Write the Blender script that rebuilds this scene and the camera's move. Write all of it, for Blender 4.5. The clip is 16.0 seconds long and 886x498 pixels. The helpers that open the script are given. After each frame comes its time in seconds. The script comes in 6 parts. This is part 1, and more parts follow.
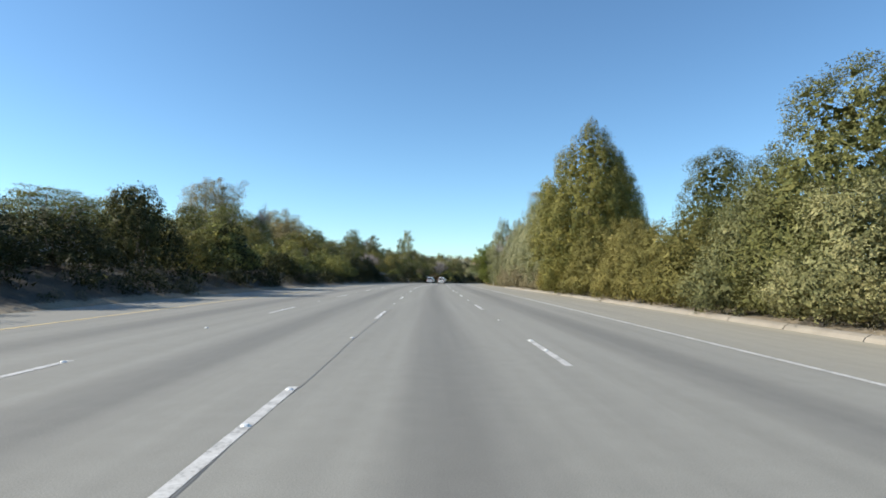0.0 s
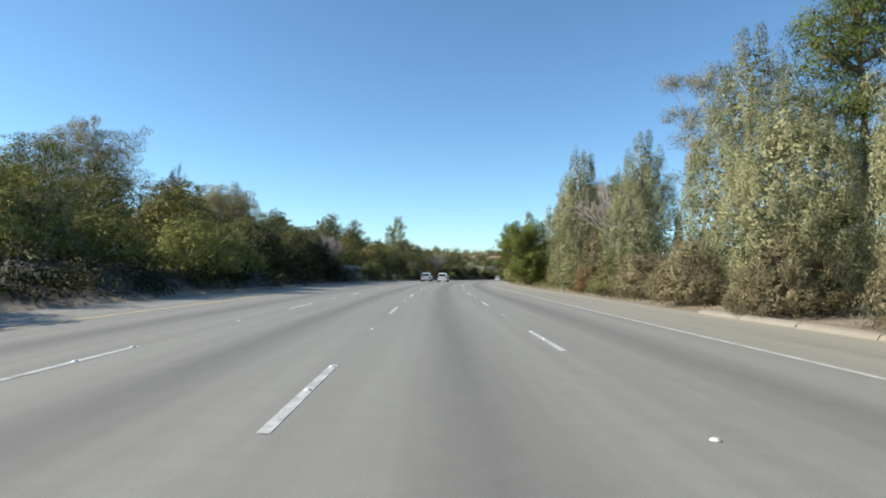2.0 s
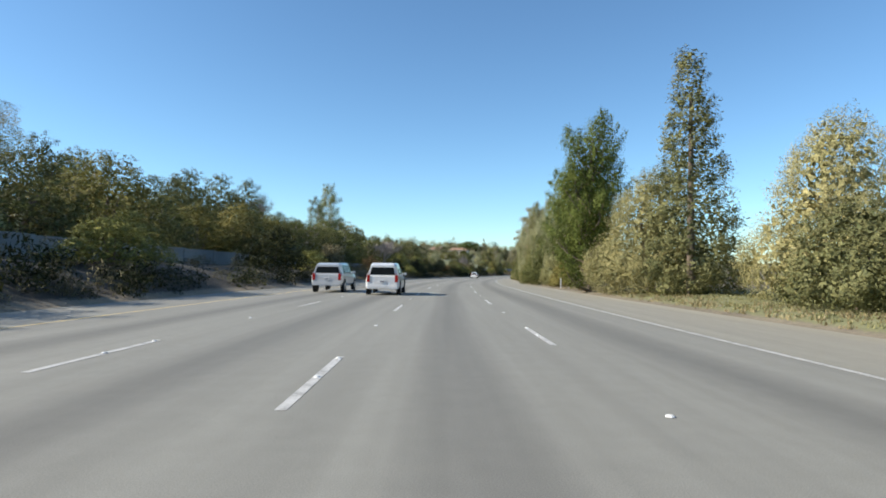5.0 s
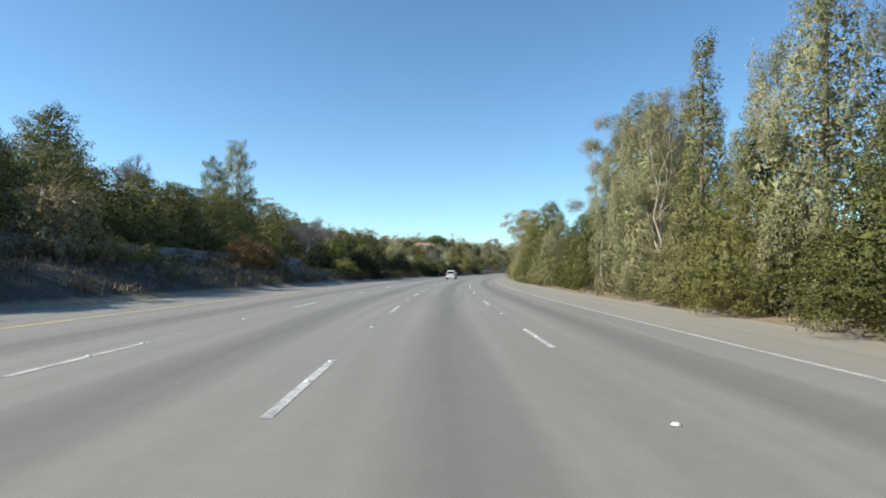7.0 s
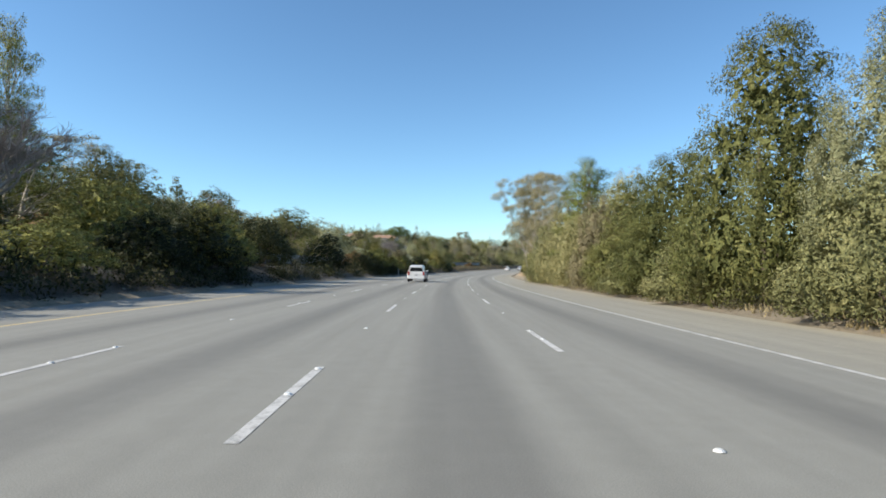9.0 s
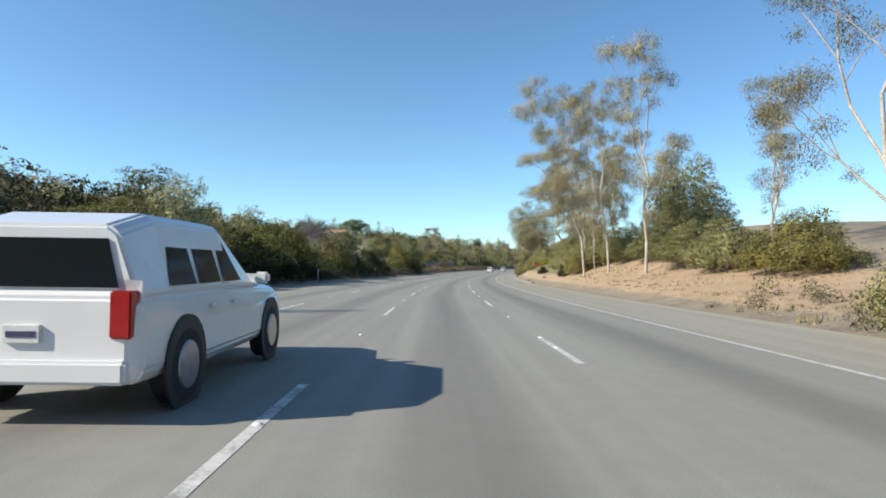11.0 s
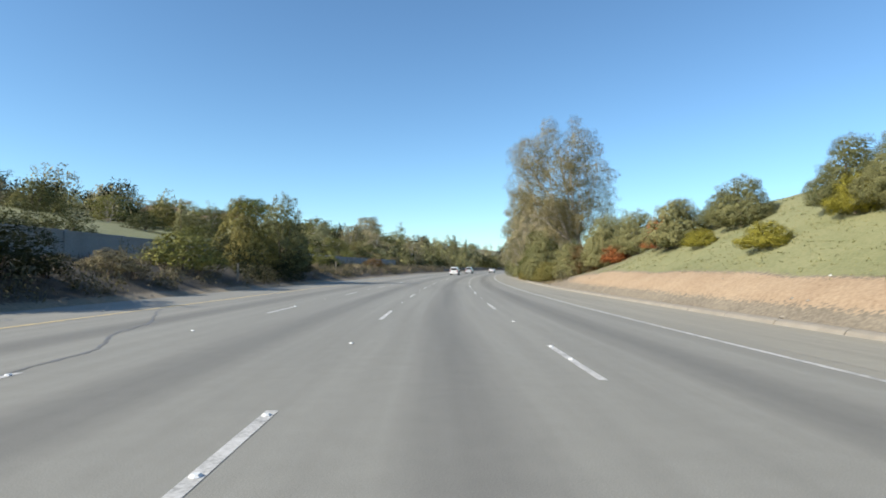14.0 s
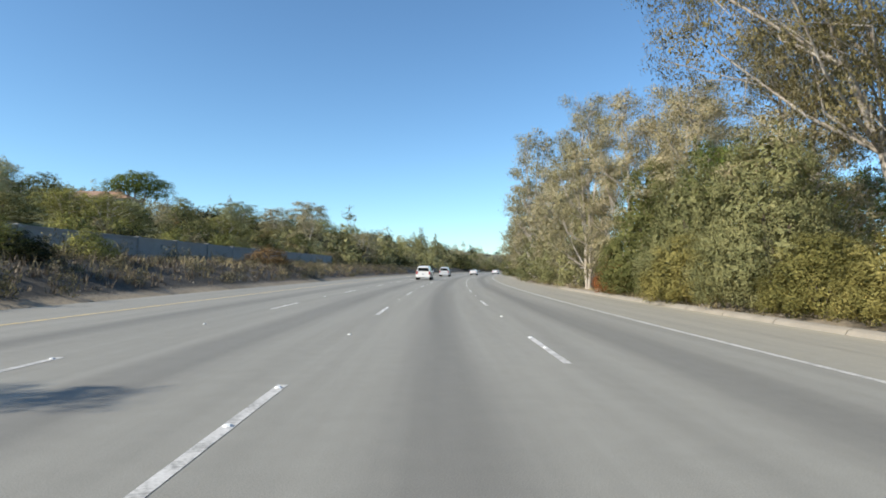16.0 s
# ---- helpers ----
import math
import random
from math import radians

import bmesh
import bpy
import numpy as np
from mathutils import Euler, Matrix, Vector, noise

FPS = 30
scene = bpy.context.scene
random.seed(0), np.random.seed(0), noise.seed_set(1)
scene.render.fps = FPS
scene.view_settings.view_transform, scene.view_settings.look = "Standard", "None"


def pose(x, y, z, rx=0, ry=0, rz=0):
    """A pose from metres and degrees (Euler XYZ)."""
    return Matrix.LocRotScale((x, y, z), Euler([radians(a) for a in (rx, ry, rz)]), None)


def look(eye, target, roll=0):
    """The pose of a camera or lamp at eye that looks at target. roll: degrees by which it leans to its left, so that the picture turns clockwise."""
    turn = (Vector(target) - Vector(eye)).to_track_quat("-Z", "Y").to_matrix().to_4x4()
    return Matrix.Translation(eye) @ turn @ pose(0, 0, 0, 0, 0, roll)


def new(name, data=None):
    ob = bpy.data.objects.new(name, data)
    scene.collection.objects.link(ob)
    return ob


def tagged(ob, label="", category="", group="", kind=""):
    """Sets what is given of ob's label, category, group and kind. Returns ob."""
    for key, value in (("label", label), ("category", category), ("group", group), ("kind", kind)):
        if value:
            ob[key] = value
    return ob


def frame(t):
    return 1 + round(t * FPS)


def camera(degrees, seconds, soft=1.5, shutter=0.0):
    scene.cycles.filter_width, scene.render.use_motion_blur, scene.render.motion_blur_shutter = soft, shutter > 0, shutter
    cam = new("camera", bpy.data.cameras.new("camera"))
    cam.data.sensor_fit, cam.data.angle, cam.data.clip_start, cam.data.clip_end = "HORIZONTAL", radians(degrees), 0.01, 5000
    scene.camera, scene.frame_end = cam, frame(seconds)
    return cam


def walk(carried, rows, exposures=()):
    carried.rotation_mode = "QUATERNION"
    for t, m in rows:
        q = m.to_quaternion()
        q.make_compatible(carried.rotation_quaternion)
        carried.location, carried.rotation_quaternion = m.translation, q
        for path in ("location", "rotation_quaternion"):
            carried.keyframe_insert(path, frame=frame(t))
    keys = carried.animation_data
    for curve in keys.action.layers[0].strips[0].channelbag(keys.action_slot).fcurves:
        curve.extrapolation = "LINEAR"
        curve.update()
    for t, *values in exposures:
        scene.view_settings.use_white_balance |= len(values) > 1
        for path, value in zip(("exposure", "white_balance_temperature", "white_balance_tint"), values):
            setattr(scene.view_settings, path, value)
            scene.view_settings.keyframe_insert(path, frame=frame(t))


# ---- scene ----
cam = camera(73.0, 16.0, soft=1.8)
ROWS = [
    (0.0, pose(0.080, -0.000, 1.340, 92.454, -0.79, -1.304)),
    (0.5, pose(-0.032, 14.170, 1.339, 92.257, -0.79, -1.293)),
    (1.0, pose(-0.096, 28.403, 1.320, 92.378, -0.79, -1.337)),
    (1.5, pose(-0.136, 42.693, 1.284, 92.251, -0.79, -1.491)),
    (2.0, pose(-0.041, 57.035, 1.226, 91.959, -0.79, -1.776)),
    (2.5, pose(0.139, 71.425, 1.145, 91.677, -0.79, -2.159)),
    (3.0, pose(0.415, 85.860, 1.037, 91.628, -0.79, -2.609)),
    (3.5, pose(0.818, 100.336, 0.905, 91.715, -0.79, -3.178)),
    (4.0, pose(1.402, 114.848, 0.752, 91.718, -0.79, -3.969)),
    (4.5, pose(2.225, 129.390, 0.587, 91.631, -0.79, -5.030)),
    (5.0, pose(3.336, 143.953, 0.417, 91.566, -0.79, -6.186)),
    (5.5, pose(4.733, 158.532, 0.245, 91.505, -0.79, -7.211)),
    (6.0, pose(6.366, 173.125, 0.071, 91.431, -0.79, -8.021)),
    (6.5, pose(8.196, 187.734, -0.111, 91.331, -0.79, -8.758)),
    (7.0, pose(10.222, 202.355, -0.308, 91.456, -0.79, -9.570)),
    (7.5, pose(12.469, 216.981, -0.519, 91.442, -0.79, -10.469)),
    (8.0, pose(14.953, 231.603, -0.742, 91.286, -0.79, -11.376)),
    (8.5, pose(17.667, 246.216, -0.970, 91.488, -0.79, -12.230)),
    (9.0, pose(20.599, 260.817, -1.195, 91.251, -0.79, -13.046)),
    (9.5, pose(23.728, 275.400, -1.413, 91.305, -0.79, -13.858)),
    (10.0, pose(27.069, 289.955, -1.620, 91.359, -0.79, -14.678)),
    (10.5, pose(30.618, 304.472, -1.818, 91.405, -0.79, -15.480)),
    (11.0, pose(34.366, 318.941, -2.009, 91.443, -0.79, -16.242)),
    (11.5, pose(38.302, 333.353, -2.194, 91.478, -0.79, -16.999)),
    (12.0, pose(42.429, 347.691, -2.375, 91.502, -0.79, -17.820)),
    (12.5, pose(46.766, 361.932, -2.549, 91.659, -0.79, -18.753)),
    (13.0, pose(51.359, 376.041, -2.715, 91.657, -0.79, -19.752)),
    (13.5, pose(56.176, 390.004, -2.872, 91.707, -0.79, -20.748)),
    (14.0, pose(61.200, 403.800, -3.017, 91.728, -0.79, -21.698)),
    (14.5, pose(66.407, 417.410, -3.147, 91.770, -0.79, -22.591)),
    (15.0, pose(71.796, 430.802, -3.259, 92.035, -0.79, -23.423)),
    (15.5, pose(77.310, 443.966, -3.352, 91.899, -0.79, -24.207)),
    (16.0, pose(82.922, 456.874, -3.424, 91.967, -0.79, -24.966)),
]
walk(cam, ROWS)

# ---- light ----
SUN_AZ, SUN_EL = radians(-92.0), radians(31.5)     # azimuth from +y, clockwise positive
world = bpy.data.worlds.new("world")
scene.world = world
world.use_nodes = True
wn = world.node_tree
sky = wn.nodes.new("ShaderNodeTexSky")
sky.sky_type, sky.sun_disc = "NISHITA", False
sky.sun_elevation, sky.sun_rotation = SUN_EL, SUN_AZ
sky.air_density, sky.dust_density, sky.ozone_density = 0.85, 0.15, 2.0
wn.nodes["Background"].inputs["Strength"].default_value = 0.124
tint = wn.nodes.new("ShaderNodeMix")
tint.data_type, tint.blend_type = "RGBA", "MULTIPLY"
tint.inputs[0].default_value = 1.0
tint.inputs[7].default_value = (0.745, 0.968, 1.05, 1)
wn.links.new(sky.outputs[0], tint.inputs[6])
wn.links.new(tint.outputs[2], wn.nodes["Background"].inputs["Color"])
sun = new("sun", bpy.data.lights.new("sun", "SUN"))
sun.data.energy, sun.data.angle, sun.data.color = 4.9, radians(0.53), (1.0, 0.92, 0.79)
toward = Vector((math.sin(SUN_AZ) * math.cos(SUN_EL), math.cos(SUN_AZ) * math.cos(SUN_EL), math.sin(SUN_EL)))
sun.matrix_world = look(toward * 500, (0, 0, 0))
scene.view_settings.exposure = 0.55

# ---- plan: the road's centreline, by distance s along it and offset d to the right ----
HEAD = [(-120, 0.0), (0, 0.0), (20, 0.00), (40, -0.15), (60, -0.54), (80, -1.11), (100, -1.86), (120, -3.01), (140, -4.57), (160, -5.99), (180, -7.05), (200, -8.10), (220, -9.31), (240, -10.51), (260, -11.62), (280, -12.71), (300, -13.80), (320, -14.84), (340, -15.86), (360, -17.02), (380, -18.34), (400, -19.69), (420, -20.95), (440, -22.12), (460, -23.21), (470, -23.73), (520, -26.5), (620, -32.0), (720, -37.5), (900, -44.0), (1300, -44.0)]
RISE = [(-120, 0.0), (0, 0.0), (40, -0.05), (80, -0.26), (120, -0.65), (160, -1.11), (200, -1.61), (240, -2.20), (280, -2.79), (320, -3.32), (360, -3.81), (400, -4.25), (440, -4.60), (560, -4.8), (800, -4.2), (1300, -3.5)]


def smooth_table(rows, at):
    """Natural cubic spline through a short table."""
    x, y = np.array([r[0] for r in rows], float), np.array([r[1] for r in rows], float)
    n, hh = len(x), np.diff(x)
    a, r = np.eye(n), np.zeros(n)
    for i in range(1, n - 1):
        a[i, i - 1:i + 2] = hh[i - 1], 2 * (hh[i - 1] + hh[i]), hh[i]
        r[i] = 6 * ((y[i + 1] - y[i]) / hh[i] - (y[i] - y[i - 1]) / hh[i - 1])
    m = np.linalg.solve(a, r)
    i = np.clip(np.searchsorted(x, at) - 1, 0, n - 2)
    p, q = (x[i + 1] - at) / hh[i], (at - x[i]) / hh[i]
    return p * y[i] + q * y[i + 1] + ((p ** 3 - p) * m[i] + (q ** 3 - q) * m[i + 1]) * hh[i] ** 2 / 6


STEP = 0.5
S_AT = np.arange(-120, 1300 + STEP, STEP)
TURN = np.radians(smooth_table(HEAD, S_AT))
ROAD_Z = smooth_table(RISE, S_AT)
CX = np.concatenate([[0], np.cumsum(-(np.sin(TURN[1:]) + np.sin(TURN[:-1])) / 2 * STEP)])
CY = np.concatenate([[0], np.cumsum((np.cos(TURN[1:]) + np.cos(TURN[:-1])) / 2 * STEP)])
CX -= np.interp(0, S_AT, CX)
CY -= np.interp(0, S_AT, CY)
FAR_TURN = radians(-12)


def plan(s, d):
    """World x, y of the road place (s, d), for numbers or arrays."""
    s, d = np.asarray(s, float), np.asarray(d, float)
    t = np.interp(s, S_AT, TURN)
    near, far = np.clip(d, -160, 160), d - np.clip(d, -160, 160)
    x = np.interp(s, S_AT, CX) + np.cos(t) * near + math.cos(FAR_TURN) * far
    y = np.interp(s, S_AT, CY) + np.sin(t) * near + math.sin(FAR_TURN) * far
    return x, y


def ramp(x, *pairs):
    return np.interp(x, [p[0] for p in pairs], [p[1] for p in pairs])


LEFT_EDGE, RIGHT_EDGE = -12.6, 9.9


def ground_z(s, d):
    """Height of the ground at (s, d): level road, a cut bank on the right, a wooded hill on the left."""
    s, d = np.asarray(s, float), np.asarray(d, float)
    base = np.interp(s, S_AT, ROAD_Z)
    hill = ramp(s, (0, 0.45), (120, 0.8), (260, 1.0), (900, 1.0))
    left = ramp(-d, (12.6, 0), (13.2, 0.12), (15.4, 1.0), (17.5, 1.6), (21.5, 1.8), (26, 2.2), (45, 6.5), (75, 11), (112, 18.5), (170, 24), (300, 30), (700, 34), (3000, 30))
    left = np.where(-d > 26, 2.2 + (left - 2.2) * hill, left)
    bank = ramp(s, (330, 0), (352, 0.55), (375, 0.95), (400, 1.0), (425, 1.1), (440, 1.32), (458, 1.3), (470, 0.95), (484, 0.15), (500, 0))
    flat = ramp(d, (9.9, 0), (11, 0.15), (20, 0.5), (60, 0.6), (500, 4), (3000, 10))
    cut = ramp(d, (9.9, 0), (11.0, 0.15), (12.0, 0.95), (13, 1.15), (15, 1.9), (22, 4.9), (28, 6.2), (40, 6.6), (90, 4), (500, 4), (3000, 10))
    right = flat * (1 - bank) + cut * bank
    bump = 0.10 * np.sin(s * 0.61 + d * 0.37) * np.sin(d * 0.53 - s * 0.23)
    off = np.maximum(LEFT_EDGE - d, d - RIGHT_EDGE)
    return base + np.where(d < LEFT_EDGE, left, np.where(d > RIGHT_EDGE, right, 0.0)) + bump * np.clip(off / 3, 0, 1)


def spot(s, d, lift=0.0):
    x, y = plan(s, d)
    return Vector((float(x), float(y), float(ground_z(s, d)) + lift))


def heading(s):
    return math.degrees(float(np.interp(s, S_AT, TURN)))


# ---- materials ----
def material(name, rough=0.8, metallic=0.0):
    m = bpy.data.materials.new(name)
    m.use_nodes = True
    b = m.node_tree.nodes["Principled BSDF"]
    b.inputs["Roughness"].default_value, b.inputs["Metallic"].default_value = rough, metallic
    return m, m.node_tree, b


def node(tree, kind, **values):
    n = tree.nodes.new(kind)
    for key, value in values.items():
        n.inputs[key].default_value = value
    return n


def colour_ramp(tree, source, *stops):
    r = tree.nodes.new("ShaderNodeValToRGB")
    while len(r.color_ramp.elements) < len(stops):
        r.color_ramp.elements.new(0.5)
    for e, (at, c) in zip(r.color_ramp.elements, stops):
        e.position, e.color = at, (*c, 1)
    tree.links.new(source, r.inputs[0])
    return r.outputs[0]


def mixed(tree, fac, a, b, how="MIX"):
    m = tree.nodes.new("ShaderNodeMix")
    m.data_type, m.blend_type = "RGBA", how
    for socket, value in ((m.inputs[0], fac), (m.inputs[6], a), (m.inputs[7], b)):
        if isinstance(value, (int, float)):
            socket.default_value = value
        elif isinstance(value, tuple):
            socket.default_value = (*value, 1)
        else:
            tree.links.new(value, socket)
    return m.outputs[2]


def noise_of(tree, scale, detail=4.0, coords="Object", stretch=None):
    c = tree.nodes.new("ShaderNodeTexCoord").outputs[coords]
    if stretch:
        mp = tree.nodes.new("ShaderNodeMapping")
        mp.inputs["Scale"].default_value = stretch
        tree.links.new(c, mp.inputs[0])
        c = mp.outputs[0]
    n = node(tree, "ShaderNodeTexNoise", Scale=scale, Detail=detail)
    tree.links.new(c, n.inputs["Vector"])
    return n.outputs["Fac"]


def shifted(tree, socket, k, c):
    m = tree.nodes.new("ShaderNodeMath")
    m.operation = "MULTIPLY_ADD"
    tree.links.new(socket, m.inputs[0])
    m.inputs[1].default_value, m.inputs[2].default_value = k, c
    return m.outputs[0]


def bumped(tree, bsdf, source, strength, distance):
    b = node(tree, "ShaderNodeBump", Strength=strength, Distance=distance)
    tree.links.new(source, b.inputs["Height"])
    tree.links.new(b.outputs[0], bsdf.inputs["Normal"])


def surface(name, stops, scale=3.0, rough=0.85, bump=0.2, depth=0.01, fine=40.0, metallic=0.0):
    """A mottled surface: colour stops along a two-scale noise, with fine relief."""
    m, tree, b = material(name, rough, metallic)
    big, small = noise_of(tree, scale), noise_of(tree, fine, 3)
    f = tree.nodes.new("ShaderNodeMath")
    f.operation = "MULTIPLY_ADD"
    f.inputs[1].default_value = 0.45
    tree.links.new(small, f.inputs[0])
    g = tree.nodes.new("ShaderNodeMath")
    g.operation = "MULTIPLY"
    g.inputs[1].default_value = 0.55
    tree.links.new(big, g.inputs[0])
    tree.links.new(g.outputs[0], f.inputs[2])
    tree.links.new(colour_ramp(tree, f.outputs[0], *stops), b.inputs["Base Color"])
    bumped(tree, b, small, bump, depth)
    return m


def leaf_material(name, *stops):
    """Foliage: colour varies leaf by leaf, tree by tree and in broad patches; a part of the light passes through."""
    m, tree, b = material(name, 0.62)
    info = tree.nodes.new("ShaderNodeNewGeometry").outputs["Random Per Island"]
    own = tree.nodes.new("ShaderNodeObjectInfo").outputs["Random"]
    patch = noise_of(tree, 0.8, 3)
    sum1 = tree.nodes.new("ShaderNodeMath")
    sum1.operation = "MULTIPLY_ADD"
    tree.links.new(info, sum1.inputs[0])
    sum1.inputs[1].default_value = 0.30
    sc = tree.nodes.new("ShaderNodeMath")
    sc.operation = "MULTIPLY_ADD"
    tree.links.new(own, sc.inputs[0])
    sc.inputs[1].default_value, sc.inputs[2].default_value = 0.25, -0.075
    tree.links.new(sc.outputs[0], sum1.inputs[2])
    sum2 = tree.nodes.new("ShaderNodeMath")
    sum2.operation = "MULTIPLY_ADD"
    tree.links.new(patch, sum2.inputs[0])
    sum2.inputs[1].default_value = 0.6
    tree.links.new(sum1.outputs[0], sum2.inputs[2])
    fine = noise_of(tree, 7.0, 3)
    sum3 = tree.nodes.new("ShaderNodeMath")
    sum3.operation = "MULTIPLY_ADD"
    tree.links.new(shifted(tree, fine, 1.0, -0.5), sum3.inputs[0])
    sum3.inputs[1].default_value = 0.4
    tree.links.new(sum2.outputs[0], sum3.inputs[2])
    col = colour_ramp(tree, sum3.outputs[0], *stops)
    speck = noise_of(tree, 16.0, 2)                                  # single leaves of a spray, with the shade of the gaps painted in
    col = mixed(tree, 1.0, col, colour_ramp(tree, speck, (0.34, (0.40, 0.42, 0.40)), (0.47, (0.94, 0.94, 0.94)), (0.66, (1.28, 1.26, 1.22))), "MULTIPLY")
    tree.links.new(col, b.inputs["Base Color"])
    b.inputs["Specular IOR Level"].default_value = 0.12
    tr = tree.nodes.new("ShaderNodeBsdfTranslucent")
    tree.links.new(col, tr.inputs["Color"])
    mx = tree.nodes.new("ShaderNodeMixShader")
    mx.inputs[0].default_value = 0.2
    tree.links.new(b.outputs[0], mx.inputs[1])
    tree.links.new(tr.outputs[0], mx.inputs[2])
    tree.links.new(mx.outputs[0], tree.nodes["Material Output"].inputs["Surface"])
    return m


ASPHALT, at, ab = material("worn_asphalt", 0.86)


def asphalt(tree, b):
    """Grey worn asphalt, with darker wheel-free middles of the lanes, seams, patches and fine stones. The map holds d and s in metres."""
    uv = tree.nodes.new("ShaderNodeUVMap").outputs[0]
    split = tree.nodes.new("ShaderNodeSeparateXYZ")
    tree.links.new(uv, split.inputs[0])
    lane = node(tree, "ShaderNodeMath")
    lane.operation = "MULTIPLY_ADD"                     # one turn of the wave to a lane
    tree.links.new(split.outputs["X"], lane.inputs[0])
    lane.inputs[1].default_value, lane.inputs[2].default_value = 2 * math.pi / 3.7, -0.60
    wave = node(tree, "ShaderNodeMath")
    wave.operation = "COSINE"
    tree.links.new(lane.outputs[0], wave.inputs[0])

    def uv_noise(scale, detail, stretch):
        mp = tree.nodes.new("ShaderNodeMapping")
        mp.inputs["Scale"].default_value = stretch
        tree.links.new(uv, mp.inputs[0])
        n = node(tree, "ShaderNodeTexNoise", Scale=scale, Detail=detail)
        tree.links.new(mp.outputs[0], n.inputs["Vector"])
        return n.outputs["Fac"]

    broad = uv_noise(0.35, 4, (1.0, 0.12, 1))
    streak = uv_noise(2.2, 4, (1.0, 0.025, 1))
    mottle = uv_noise(3.0, 6, (1, 1, 1))
    stone = uv_noise(90.0, 2, (1, 1, 1))
    base = colour_ramp(tree, broad, (0.3, (0.232, 0.228, 0.200)), (0.7, (0.262, 0.257, 0.226)))
    base = mixed(tree, 0.5, base, colour_ramp(tree, streak, (0.35, (0.212, 0.207, 0.182)), (0.65, (0.280, 0.274, 0.241))))
    drip = colour_ramp(tree, wave.outputs[0], (0.3, (1, 1, 1)), (1.0, (0.72, 0.72, 0.73)))
    lanes = colour_ramp(tree, shifted(tree, split.outputs["X"], 1 / 40, 0.5), (0.255, (0, 0, 0)), (0.27, (1, 1, 1)), (0.648, (1, 1, 1)), (0.65, (0, 0, 0)))
    base = mixed(tree, lanes, base, mixed(tree, 1.0, base, drip, "MULTIPLY"))
    base = mixed(tree, 0.5, base, colour_ramp(tree, mottle, (0.3, (0.90, 0.90, 0.90)), (0.7, (1.06, 1.06, 1.06))), "MULTIPLY")
    base = mixed(tree, 0.55, base, colour_ramp(tree, stone, (0.25, (0.55, 0.55, 0.55)), (0.75, (1.4, 1.38, 1.34))), "MULTIPLY")
    side = colour_ramp(tree, shifted(tree, split.outputs["X"], 1 / 40, 0.5), (0.18, (1.05, 1.05, 1.05)), (0.20, (1, 1, 1)), (0.648, (1, 1, 1)), (0.652, (1.15, 1.12, 1.06)), (0.72, (1.2, 1.15, 1.07)), (0.738, (1.38, 1.29, 1.14)))
    base = mixed(tree, 1.0, base, side, "MULTIPLY")
    tree.links.new(base, b.inputs["Base Color"])
    bumped(tree, b, stone, 0.35, 0.004)


asphalt(at, ab)
PAINT = surface("worn_white_road_paint", [(0.36, (0.27, 0.265, 0.245)), (0.5, (0.50, 0.49, 0.46)), (0.75, (0.68, 0.67, 0.64))], 3.5, 0.7, fine=25)
YELLOW = surface("worn_yellow_road_paint", [(0.35, (0.42, 0.36, 0.24)), (0.55, (0.68, 0.52, 0.24)), (0.8, (0.74, 0.58, 0.28))], 2.5, 0.7, fine=25)
CERAMIC = surface("white_ceramic_marker", [(0.3, (0.6, 0.6, 0.57)), (0.7, (0.85, 0.85, 0.82))], 8, 0.35)
SEAL = surface("dark_crack_sealant", [(0.3, (0.125, 0.12, 0.11)), (0.7, (0.19, 0.185, 0.17))], 4, 0.6)
DIKE = surface("pale_asphalt_dike", [(0.3, (0.20, 0.18, 0.145)), (0.7, (0.31, 0.275, 0.22))], 1.5, 0.9, 0.4, 0.01)
CONCRETE = surface("grey_concrete_wall", [(0.3, (0.22, 0.215, 0.205)), (0.7, (0.33, 0.325, 0.31))], 0.6, 0.9, 0.2, 0.01, 12)
BARK = surface("grey_brown_bark", [(0.3, (0.10, 0.075, 0.055)), (0.7, (0.22, 0.18, 0.14))], 4, 0.95, 0.6, 0.02, 18)
PALE_BARK = surface("pale_smooth_eucalyptus_bark", [(0.35, (0.27, 0.22, 0.17)), (0.6, (0.49, 0.445, 0.385)), (0.8, (0.63, 0.59, 0.53))], 1.5, 0.8, 0.3, 0.01, 9)
TWIG = surface("dry_grey_twigs", [(0.3, (0.19, 0.16, 0.15)), (0.7, (0.41, 0.36, 0.33))], 6, 0.95)

